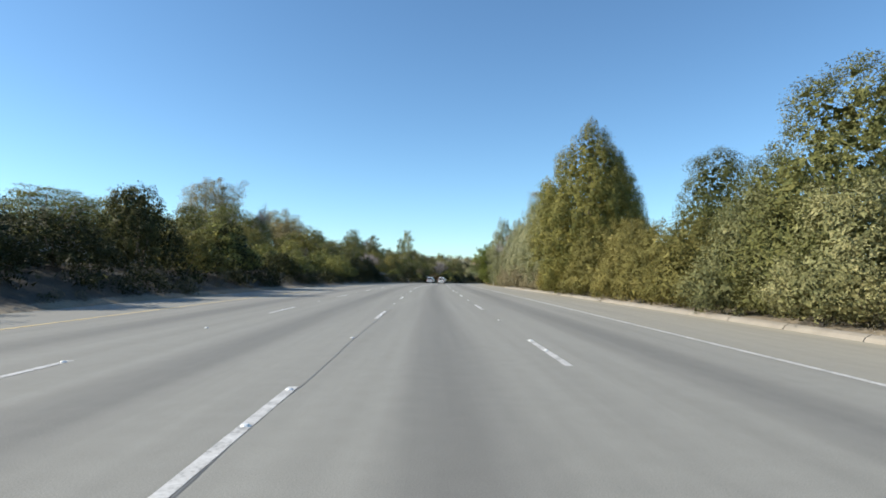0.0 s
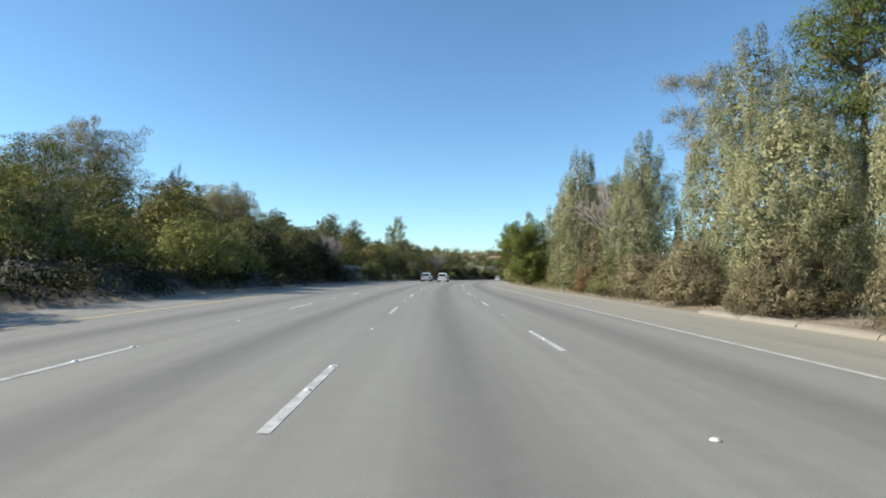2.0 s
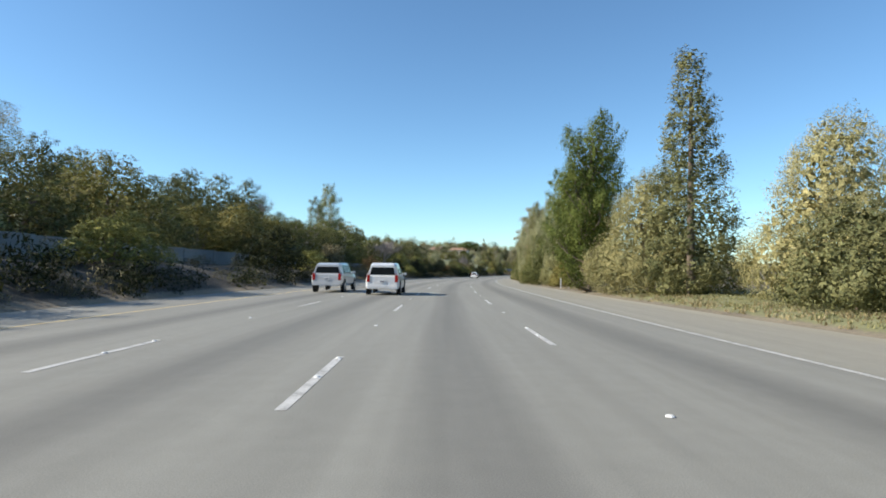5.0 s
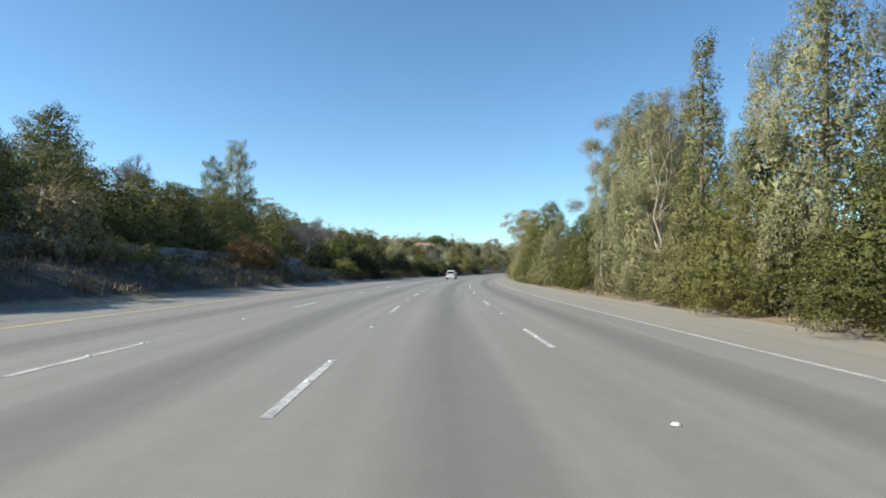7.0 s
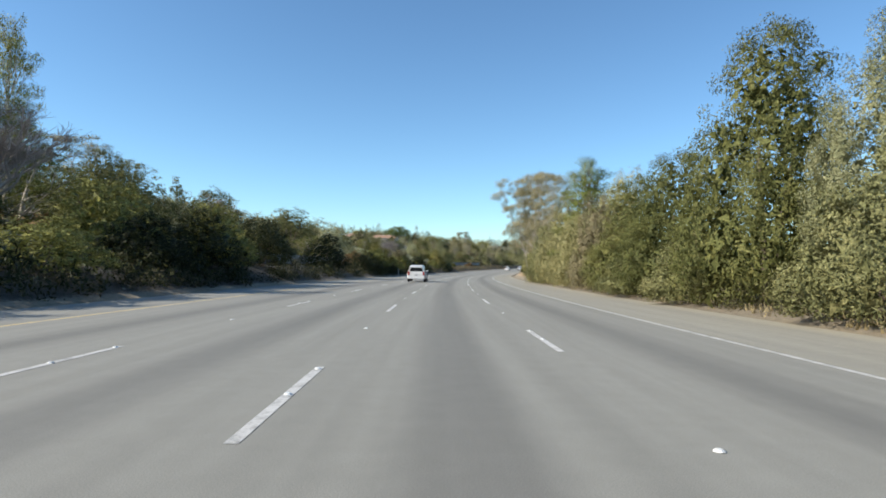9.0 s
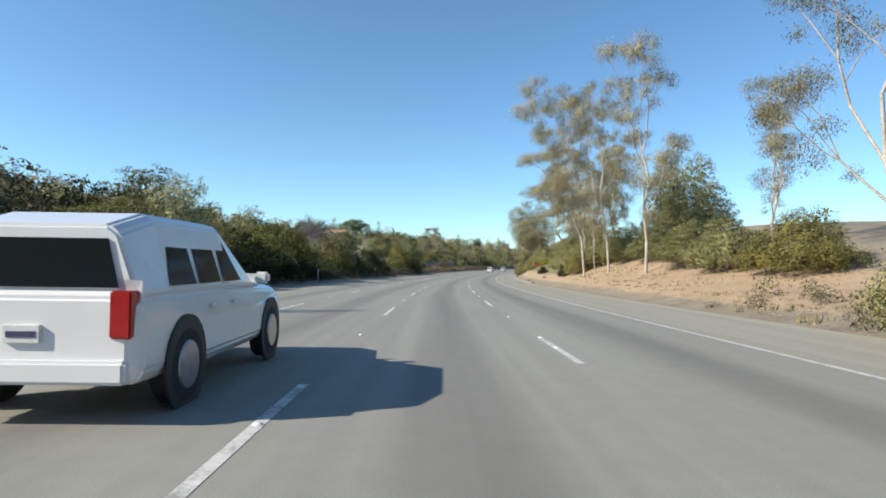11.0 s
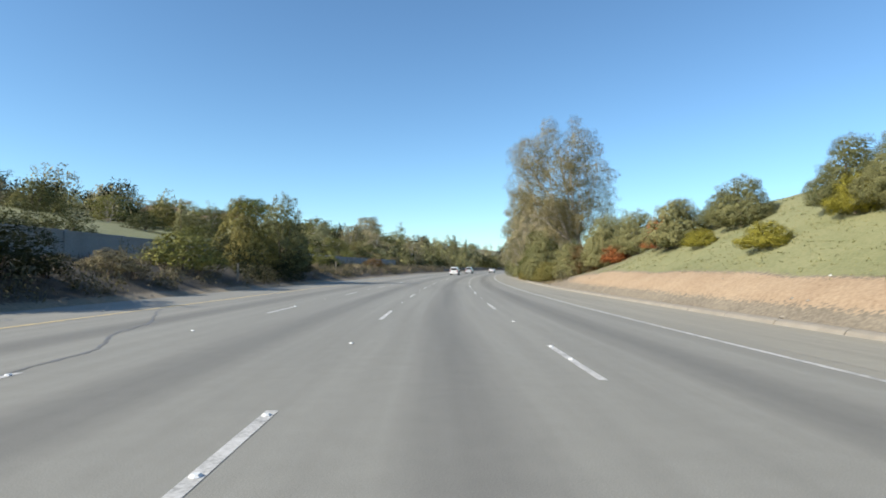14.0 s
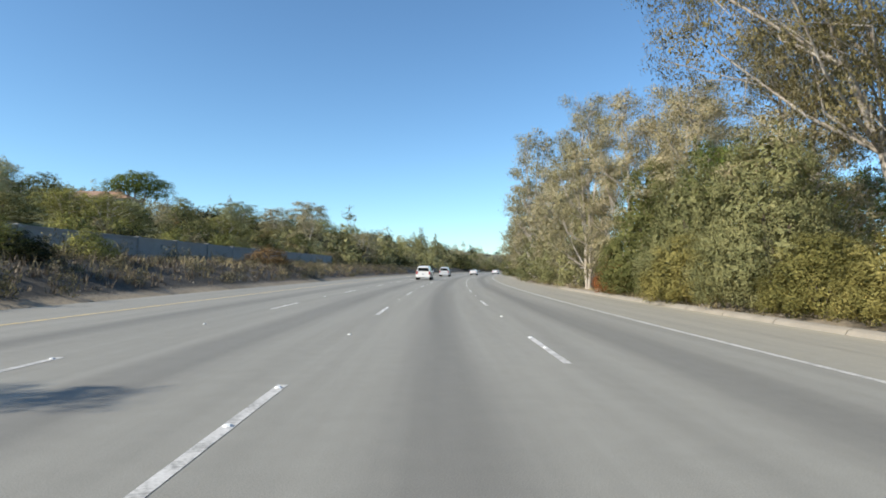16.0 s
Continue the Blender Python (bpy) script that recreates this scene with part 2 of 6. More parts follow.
LEAF = {
    # dark green lowered further: shade of the left hedge fronts is in this colour
    "dark": leaf_material("dark_green_leaves_with_shade", (0.2, (0.012, 0.017, 0.008)), (0.55, (0.038, 0.044, 0.017)), (0.9, (0.091, 0.091, 0.034))),
    "hill": leaf_material("olive_green_hill_oak_leaves", (0.2, (0.044, 0.053, 0.023)), (0.55, (0.136, 0.140, 0.055)), (0.9, (0.293, 0.267, 0.106))),
    "deep": leaf_material("deep_green_oak_leaves", (0.2, (0.060, 0.072, 0.024)), (0.55, (0.155, 0.162, 0.055)), (0.9, (0.290, 0.270, 0.100))),
    "hedge": leaf_material("olive_hedge_leaves", (0.2, (0.067, 0.079, 0.028)), (0.55, (0.222, 0.228, 0.070)), (0.9, (0.488, 0.444, 0.133))),
    "olive": leaf_material("olive_green_leaves", (0.2, (0.107, 0.120, 0.053)), (0.55, (0.251, 0.248, 0.110)), (0.9, (0.447, 0.401, 0.198))),
    "grey": leaf_material("grey_green_needles", (0.2, (0.146, 0.162, 0.087)), (0.55, (0.344, 0.346, 0.190)), (0.9, (0.561, 0.533, 0.319))),
    "gold": leaf_material("yellow_green_leaves", (0.2, (0.101, 0.102, 0.031)), (0.55, (0.238, 0.213, 0.068)), (0.9, (0.405, 0.331, 0.116))),
    "lime": leaf_material("fresh_green_leaves", (0.2, (0.10, 0.115, 0.035)), (0.55, (0.21, 0.22, 0.072)), (0.9, (0.37, 0.35, 0.12))),
    "cypress": leaf_material("bronze_green_cypress_foliage", (0.2, (0.103, 0.117, 0.037)), (0.55, (0.267, 0.243, 0.068)), (0.9, (0.523, 0.391, 0.119))),
    "gum": leaf_material("dull_eucalyptus_leaves", (0.2, (0.154, 0.150, 0.080)), (0.55, (0.352, 0.314, 0.179)), (0.9, (0.574, 0.475, 0.310))),
    "scrub": leaf_material("olive_brown_scrub_leaves", (0.2, (0.161, 0.160, 0.074)), (0.55, (0.374, 0.347, 0.163)), (0.9, (0.630, 0.557, 0.278))),
    "pine": leaf_material("green_pine_needles", (0.2, (0.059, 0.085, 0.022)), (0.55, (0.163, 0.196, 0.046)), (0.9, (0.327, 0.339, 0.088))),
    "dry": leaf_material("dry_brown_brush", (0.2, (0.130, 0.111, 0.065)), (0.55, (0.247, 0.215, 0.124)), (0.9, (0.377, 0.325, 0.195))),
    "yellow": leaf_material("yellow_green_bush_leaves", (0.2, (0.15, 0.14, 0.022)), (0.55, (0.33, 0.30, 0.05)), (0.9, (0.50, 0.44, 0.085))),
    "gum_olive": leaf_material("olive_brown_eucalyptus_leaves", (0.2, (0.103, 0.099, 0.045)), (0.55, (0.253, 0.216, 0.101)), (0.9, (0.442, 0.353, 0.179))),
    "rust": leaf_material("rusty_brown_leaves", (0.2, (0.095, 0.068, 0.034)), (0.55, (0.25, 0.16, 0.072)), (0.9, (0.43, 0.27, 0.115))),
    "red": leaf_material("red_orange_berry_leaves", (0.2, (0.110, 0.085, 0.032)), (0.55, (0.40, 0.130, 0.045)), (0.9, (0.66, 0.225, 0.085))),
}


def soil_material():
    """Verge soil: dry litter, brown earth, and grass where the painted map says so (x grass, y red cut earth, z
    left-bank shade).
    """
    m, tree, b = material("verge_soil_and_grass", 0.95)
    a = tree.nodes.new("ShaderNodeAttribute")
    a.attribute_name = "cover"
    sp = tree.nodes.new("ShaderNodeSeparateColor")
    tree.links.new(a.outputs["Color"], sp.inputs[0])
    n1, n2 = noise_of(tree, 0.5, 5), noise_of(tree, 7.0, 5)
    n3 = noise_of(tree, 30.0, 3)
    litter = mixed(tree, 0.5, colour_ramp(tree, n1, (0.3, (0.14, 0.115, 0.08)), (0.7, (0.30, 0.25, 0.175))), colour_ramp(tree, n2, (0.3, (0.11, 0.09, 0.065)), (0.7, (0.36, 0.30, 0.21))))
    grass = mixed(tree, 0.5, colour_ramp(tree, n1, (0.3, (0.145, 0.158, 0.062)), (0.7, (0.265, 0.258, 0.125))), colour_ramp(tree, n2, (0.3, (0.145, 0.155, 0.062)), (0.7, (0.285, 0.27, 0.135))))
    red = mixed(tree, 0.5, colour_ramp(tree, n1, (0.3, (0.31, 0.205, 0.118)), (0.7, (0.43, 0.312, 0.195))), colour_ramp(tree, n2, (0.3, (0.22, 0.15, 0.09)), (0.7, (0.47, 0.36, 0.235))))

    def edge(socket):
        e = tree.nodes.new("ShaderNodeMath")
        e.operation = "MULTIPLY_ADD"
        tree.links.new(n2, e.inputs[0])
        e.inputs[1].default_value = 0.9
        tree.links.new(socket, e.inputs[2])
        return colour_ramp(tree, e.outputs[0], (0.82, (0, 0, 0)), (1.05, (1, 1, 1)))

    col = mixed(tree, edge(sp.outputs[0]), litter, grass)
    col = mixed(tree, edge(sp.outputs[1]), col, red)
    # near-black litter tone: the left bank's shade painted into the soil
    bank_shade = mixed(tree, 0.5, colour_ramp(tree, n1, (0.3, (0.028, 0.024, 0.018)), (0.7, (0.075, 0.064, 0.048))), colour_ramp(tree, n2, (0.3, (0.026, 0.022, 0.017)), (0.7, (0.10, 0.085, 0.062))))
    col = mixed(tree, edge(sp.outputs[2]), col, bank_shade)
    tree.links.new(col, b.inputs["Base Color"])
    bumped(tree, b, n3, 0.6, 0.03)
    return m


SOIL = soil_material()


# ---- meshes ----
def mesh_from(name, verts, faces, mat, smooth=False):
    me = bpy.data.meshes.new(name)
    me.from_pydata([tuple(v) for v in verts], [], faces)
    me.materials.append(mat)
    if smooth:
        me.polygons.foreach_set("use_smooth", [True] * len(me.polygons))
    me.update()
    return me


def part(name, bm, mat, parent=None, label=""):
    me = bpy.data.meshes.new(name)
    bm.normal_update()
    bm.to_mesh(me)
    bm.free()
    me.materials.append(mat)
    ob = new(name, me)
    ob.parent = parent
    return tagged(ob, label)


def box(bm, x0, x1, y0, y1, z0, z1, bevel=0.0, m=None):
    r = bmesh.ops.create_cube(bm, size=1, matrix=Matrix.LocRotScale(((x0 + x1) / 2, (y0 + y1) / 2, (z0 + z1) / 2), None, (x1 - x0, y1 - y0, z1 - z0)))
    vs = r["verts"]
    if bevel:
        es = list({e for v in vs for e in v.link_edges})
        vs = list({v for f in bmesh.ops.bevel(bm, geom=es, offset=bevel, segments=2, affect="EDGES")["faces"] for v in f.verts} | {v for v in vs if v.is_valid})
    if m:
        bmesh.ops.transform(bm, matrix=m, verts=[v for v in vs if v.is_valid])
    return vs


def strip(name, d0, d1, s0, s1, lift, mat, step=2.0, parent=None, waver=0.0, seed=0):
    """A flat band along the road between offsets d0 and d1."""
    n = max(1, int(round((s1 - s0) / step)))
    s = np.linspace(s0, s1, n + 1)
    rng = np.random.default_rng(seed)
    w = np.cumsum(rng.normal(0, waver, n + 1)) if waver else np.zeros(n + 1)
    verts, uvs = [], []
    for d in (d0, d1):
        x, y = plan(s, d + w)
        z = np.interp(s, S_AT, ROAD_Z) + lift
        verts += list(zip(x, y, z))
        uvs += [(float(d), float(k)) for k in s]
    faces = [(i, i + n + 1, i + n + 2, i + 1) for i in range(n)]
    me = mesh_from(name, verts, faces, mat)
    layer = me.uv_layers.new(name="map")
    idx = np.zeros(len(me.loops), dtype=np.int32)
    me.loops.foreach_get("vertex_index", idx)
    layer.data.foreach_set("uv", np.array(uvs)[idx].ravel())
    ob = new(name, me)
    ob.parent = parent
    return ob


# ---- road ----
road = tagged(strip("road", LEFT_EDGE, RIGHT_EDGE, -110, 1250, 0.0, ASPHALT, 2.0), "worn grey asphalt freeway carriageway curving gently right", "road", kind="structure")
L2, L1, R1, E1, Y1 = -5.2, -1.5, 2.2, 5.95, -9.35
PERIOD = 14.63
dash_mesh = {}


def dashes(d, s_start):
    for k in range(-4, 48):
        s = s_start + k * PERIOD
        strip("lane_dash", d - 0.06, d + 0.06, s, s + 3.65, 0.004, PAINT, 1.8, road)
        for q, name in ((3.45, "lane_marker"), (1.8, "lane_marker"), (-5.6, "lane_marker")):
            m = marker_mesh()
            ob = new(name, m)
            ob.parent = road
            ob.matrix_basis = Matrix.Translation(spot(s + q, d, 0.006)) @ pose(0, 0, 0, 0, 0, heading(s))


def marker_mesh():
    if "marker" not in dash_mesh:
        bm = bmesh.new()
        bmesh.ops.create_cone(bm, cap_ends=True, segments=8, radius1=0.05, radius2=0.028, depth=0.018, matrix=Matrix.Translation((0, 0, 0.009)))
        me = bpy.data.meshes.new("lane_marker")
        bm.to_mesh(me)
        bm.free()
        me.materials.append(CERAMIC)
        dash_mesh["marker"] = me
    return dash_mesh["marker"]


dashes(L1, 3.5)
dashes(R1, 9.0)
dashes(L2, 5.4)
strip("edge_line", E1 - 0.06, E1 + 0.06, -100, 1200, 0.004, PAINT, 2.0, road)
strip("edge_line", Y1 - 0.06, Y1 + 0.06, -100, 1200, 0.004, YELLOW, 2.0, road)
for d0, a, b_, sd in ((L1 + 0.10, 0, 30, 3), (E1 + 0.7, 300, 470, 5), (E1 + 1.5, 30, 75, 6), (7.9, 440, 500, 7), (7.0, 85, 100, 9)):
    strip("crack_seal", d0 - 0.007, d0 + 0.008, a, b_, 0.003, SEAL, 0.8, road, 0.014, sd)


def crack(way, wide, seed):
    """A wandering patched crack through the given road places (s, d)."""
    rng = np.random.default_rng(seed)
    s, d = [], []
    for (s0, d0), (s1, d1) in zip(way, way[1:]):
        n = int(math.hypot(s1 - s0, d1 - d0) / 0.25)
        s += list(np.linspace(s0, s1, n, endpoint=False) + rng.normal(0, 0.05, n))
        d += list(np.linspace(d0, d1, n, endpoint=False) + np.cumsum(rng.normal(0, 0.02, n)))
    w = wide * rng.uniform(0.4, 1.2, len(s))
    verts = [spot(a, b + k * c, 0.003) for k in (-0.5, 0.5) for a, b, c in zip(s, d, w)]
    m = len(s)
    ob = new("crack_seal", mesh_from("crack_seal", verts, [(i, i + m, i + m + 1, i + 1) for i in range(m - 1)], SEAL))
    ob.parent = road


crack([(415, -4.6), (418.5, -5.3), (421, -5.5), (424, -6.6), (426, -7.0), (429.5, -8.6), (431, -9.0)], 0.10, 10)
crack([(196, 6.6), (199, 7.3), (203, 7.9)], 0.08, 11)
crack([(452, 1.0), (452.5, 1.2)], 0.25, 12)


def dike(s0, s1):
    """A low rounded asphalt kerb along the right edge, with sunken cracks between its lengths."""
    n = int((s1 - s0) / 3)
    for k in range(n):
        a, b = s0 + k * 3 + 0.02, s0 + k * 3 + 2.98
        prof = [(0, -0.02), (0.08, 0.10), (0.2, 0.15), (0.36, 0.15), (0.46, 0.10), (0.52, -0.05)]
        verts, faces = [], []
        for s in (a, (a + b) / 2, b):
            for q, zz in prof:
                x, y = plan(s, RIGHT_EDGE - 0.3 + q)
                verts.append((float(x), float(y), float(np.interp(s, S_AT, ROAD_Z)) + zz))
        m = len(prof)
        for r in range(2):
            for j in range(m - 1):
                faces.append((r * m + j, r * m + j + 1, (r + 1) * m + j + 1, (r + 1) * m + j))
        faces += [tuple(range(m - 1, -1, -1)), tuple(range(2 * m, 3 * m))]
        ob = new("kerb_length", mesh_from("kerb_length", verts, faces, DIKE))
        ob.parent = kerb_root


kerb_root = tagged(new("kerb"), "pale asphalt kerb along the right shoulder", "kerb", kind="structure")
dike(-20, 80)
dike(395, 520)


# ---- ground ----
def ground_sheet():
    s = np.unique(np.concatenate([np.arange(-110, 560, 3.0), np.arange(560, 800, 8.0), np.arange(800, 1250, 30.0), [1250, 1600, 2200, 3200]]))
    s = np.concatenate([[-1500, -600, -250], s])
    d = np.concatenate([[-3000, -1500, -800, -450, -300, -220, -170, -140, -112, -90, -75, -60, -50, -42, -34], np.arange(-28, LEFT_EDGE, 1.4), [LEFT_EDGE],
                        [RIGHT_EDGE], np.arange(RIGHT_EDGE + 0.7, 30, 1.0), [34, 40, 50, 70, 100, 160, 300, 600, 1200, 3000]])
    sg, dg = np.meshgrid(s, d, indexing="ij")
    sc = np.clip(sg, -110, 1250)
    x, y = plan(sc, dg)
    over = sg - sc
    tr = np.where(over > 0, TURN[-1], TURN[0])
    x, y = x - np.sin(tr) * over, y + np.cos(tr) * over
    z = ground_z(sc, dg)
    road_cell = (dg >= LEFT_EDGE - 1e-6) & (dg <= RIGHT_EDGE + 1e-6)
    z = np.where(road_cell, z - 0.02, z)
    nd = len(d)
    faces = [(i * nd + j, i * nd + j + 1, (i + 1) * nd + j + 1, (i + 1) * nd + j) for i in range(len(s) - 1) for j in range(nd - 1)]
    me = mesh_from("ground", np.stack([x, y, z], -1).reshape(-1, 3), faces, SOIL, True)
    cover = np.zeros((sg.size, 4), np.float32)
    bank = ramp(sc, (372, 0), (384, 0.25), (396, 0.8), (455, 0.8), (480, 0))
    verge = ramp(sc, (85, 0), (100, 0.6), (180, 0.6), (200, 0))
    grass = np.maximum(np.where(dg > 12.8, bank, 0), np.where(dg > 10.4, verge, 0))
    grass = np.maximum(grass, np.where(dg < -60, 0.45, 0))
    red = np.where((dg > 10.6) & (dg < ramp(sc, (380, 18), (400, 13.2))), ramp(sc, (330, 0), (345, 0.75), (460, 0.75), (475, 0.2), (500, 0)), 0)
    lawn = np.where((dg < -23) & (dg > -96) & (sc > 445) & (sc < 600), 1.0, 0)
    # z of the map: where the left bank's shade darkens the soil colour
    bank_shade = np.where((dg < LEFT_EDGE - 0.3) & (dg > -60) & (lawn < 0.5), ramp(sc, (470, 0.95), (490, 0.9), (505, 0.8), (640, 0.7)), 0)
    cover[:, 0], cover[:, 1], cover[:, 2], cover[:, 3] = np.maximum(grass, lawn).ravel(), red.ravel(), bank_shade.ravel(), 1
    at_ = me.color_attributes.new("cover", "FLOAT_COLOR", "POINT")
    at_.data.foreach_set("color", cover.ravel())
    return tagged(new("ground", me), "dry verge soil, grass bank and hillside", "ground", kind="structure")


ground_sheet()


# ---- trees ----
def tube(verts, faces, a, b, ra, rb, sides=6):
    a, b = np.array(a, float), np.array(b, float)
    ax = b - a
    ax = ax / (np.linalg.norm(ax) + 1e-9)
    u = np.cross(ax, (0.3, 0.9, 0.31))
    u /= np.linalg.norm(u)
    v = np.cross(ax, u)
    n = len(verts)
    for c, r in ((a, ra), (b, rb)):
        for i in range(sides):
            w = 2 * math.pi * i / sides
            verts.append(c + r * (math.cos(w) * u + math.sin(w) * v))
    for i in range(sides):
        j = (i + 1) % sides
        faces.append((n + i, n + j, n + sides + j, n + sides + i))


def limb(verts, faces, pts, r0, r1, sides=6):
    for i in range(len(pts) - 1):
        f0, f1 = i / (len(pts) - 1), (i + 1) / (len(pts) - 1)
        tube(verts, faces, pts[i], pts[i + 1], r0 + (r1 - r0) * f0, r0 + (r1 - r0) * f1, sides)


def cards(rng, lobes, count, long, wide, droop, spread=0.16, loose=0.3, hull=None):
    """Leaf sprays: small pointed leaves on and just under the surface of the lobes, none deep inside the hull.
    Returns vertices, faces and normals; leaves of one clump face the light much alike."""
    c = np.array([l[0] for l in lobes])
    r = np.array([l[1] for l in lobes])
    area = (r[:, 0] * r[:, 1] + r[:, 0] * r[:, 2] + r[:, 1] * r[:, 2])
    pick = rng.choice(len(lobes), count * 2, p=area / area.sum())
    dirs = rng.normal(size=(count * 2, 3))
    dirs /= np.linalg.norm(dirs, axis=1)[:, None]
    lump = 1 + 0.16 * np.sin(dirs[:, 0] * 7 + pick) * np.sin(dirs[:, 1] * 6 - pick) + 0.12 * np.sin(dirs[:, 2] * 9 + 2 * pick)
    p = c[pick] + dirs * r[pick] * (lump * (1 + np.clip(rng.normal(0, spread, count * 2), -2.2 * spread, 1.3 * spread) - 0.06))[:, None]
    inside = np.zeros(len(p), bool)
    for k, (ck, rk) in enumerate(hull or lobes):
        hit = (((p - np.array(ck)) / np.array(rk)) ** 2).sum(1) < 0.55
        inside |= hit if hull else (pick != k) & hit
    keep = np.flatnonzero(~inside & (p[:, 2] > 0.02))[:count]
    p, dirs = p[keep], dirs[keep]
    n = len(p)
    mid = np.array([l[0] for l in (hull or lobes)]).mean(0)
    big = (p - mid) / (np.abs(p - mid).max(0) + 1e-6)
    big /= np.linalg.norm(big, axis=1)[:, None] + 1e-9
    shade = 0.75 * dirs + 0.55 * big + rng.normal(0, 0.22, (n, 3)) + np.array((0, 0, 0.12))
    shade /= np.linalg.norm(shade, axis=1)[:, None] + 1e-9
    out = shade + rng.normal(0, 0.45, (n, 3))                          # most leaves lie like shingles on the crown
    free = rng.random(n) < loose
    out[free] = shade[free] + rng.normal(0, 0.9, (int(free.sum()), 3))
    out /= np.linalg.norm(out, axis=1)[:, None]
    out *= np.sign((out * shade).sum(1))[:, None] + 1e-9
    tip = rng.normal(0, 0.6, (n, 3)) + dirs * (0.2 + 0.5 * free[:, None])
    tip[:, 2] -= droop
    tip -= out * (tip * out).sum(1)[:, None]
    tip /= np.linalg.norm(tip, axis=1)[:, None] + 1e-9
    side = np.cross(tip, out)
    size = rng.uniform(0.65, 1.35, n)[:, None]
    a = p - tip * long * 0.4 * size
    v = np.stack([a + side * wide * 0.5 * size, p + tip * long * 0.6 * size, a - side * wide * 0.5 * size], 1).reshape(-1, 3)
    f = np.arange(3 * n).reshape(-1, 3)
    g = np.cross(v[1::3] - v[0::3], v[2::3] - v[0::3])
    turn = (g * shade).sum(1) < 0
    f[turn] = f[turn][:, ::-1]
    return v, f, np.repeat(shade, 3, axis=0)


def tufts(rng, lobes, count, size, tall=1.0, lean=0.0):
    """Small clumps of leaves set over the surface of the lobes, so that the crown is uneven at two scales."""
    c = np.array([l[0] for l in lobes])
    r = np.array([l[1] for l in lobes])
    area = r[:, 0] * r[:, 2]
    pick = rng.choice(len(lobes), count * 3, p=area / area.sum())
    d = rng.normal(size=(count * 3, 3))
    d /= np.linalg.norm(d, axis=1)[:, None]
    p = c[pick] + d * r[pick] * rng.uniform(0.82, 1.1, count * 3)[:, None]
    inside = np.zeros(len(p), bool)
    for k in range(len(lobes)):
        inside |= (pick != k) & ((((p - c[k]) / r[k]) ** 2).sum(1) < 0.72)
    p = p[~inside & (p[:, 2] > 0.15)][:count]
    k = size * rng.uniform(0.55, 1.35, len(p))
    return [((q[0], q[1], q[2] + lean * e), (e, e, e * tall)) for q, e in zip(p, k)]


def core(rng, lobes, k, each=60, most=0.62):
    """The dense inside of a crown: broad sprays under the outer leaves."""
    r = min(most, float(np.mean([q[1][0] for q in lobes])))
    inner = [(c, tuple(np.array(q) * k)) for c, q in lobes]
    return cards(rng, inner, each * len(lobes), 0.42 * r, 0.26 * r, 0.1, 0.2, 0.1)


def leafy(name, mat, pieces):
    """Joins pieces of foliage (vertices, faces, normals) into one mesh."""
    n, verts, faces, normals = 0, [], [], []
    for v, f, nn in pieces:
        verts.append(v)
        faces.append(np.asarray(f) + n)
        normals.append(nn)
        n += len(v)
    verts, faces, normals = np.concatenate(verts), np.concatenate(faces), np.concatenate(normals)
    me = bpy.data.meshes.new(name)
    me.vertices.add(len(verts))
    me.vertices.foreach_set("co", verts.astype(np.float32).ravel())
    me.loops.add(faces.size)
    me.loops.foreach_set("vertex_index", faces.astype(np.int32).ravel())
    me.polygons.add(len(faces))
    me.polygons.foreach_set("loop_start", np.arange(0, faces.size, 3, dtype=np.int32))
    me.polygons.foreach_set("use_smooth", [True] * len(faces))
    me.materials.append(mat)
    me.update(calc_edges=True)
    me.normals_split_custom_set_from_vertices(normals)
    return me


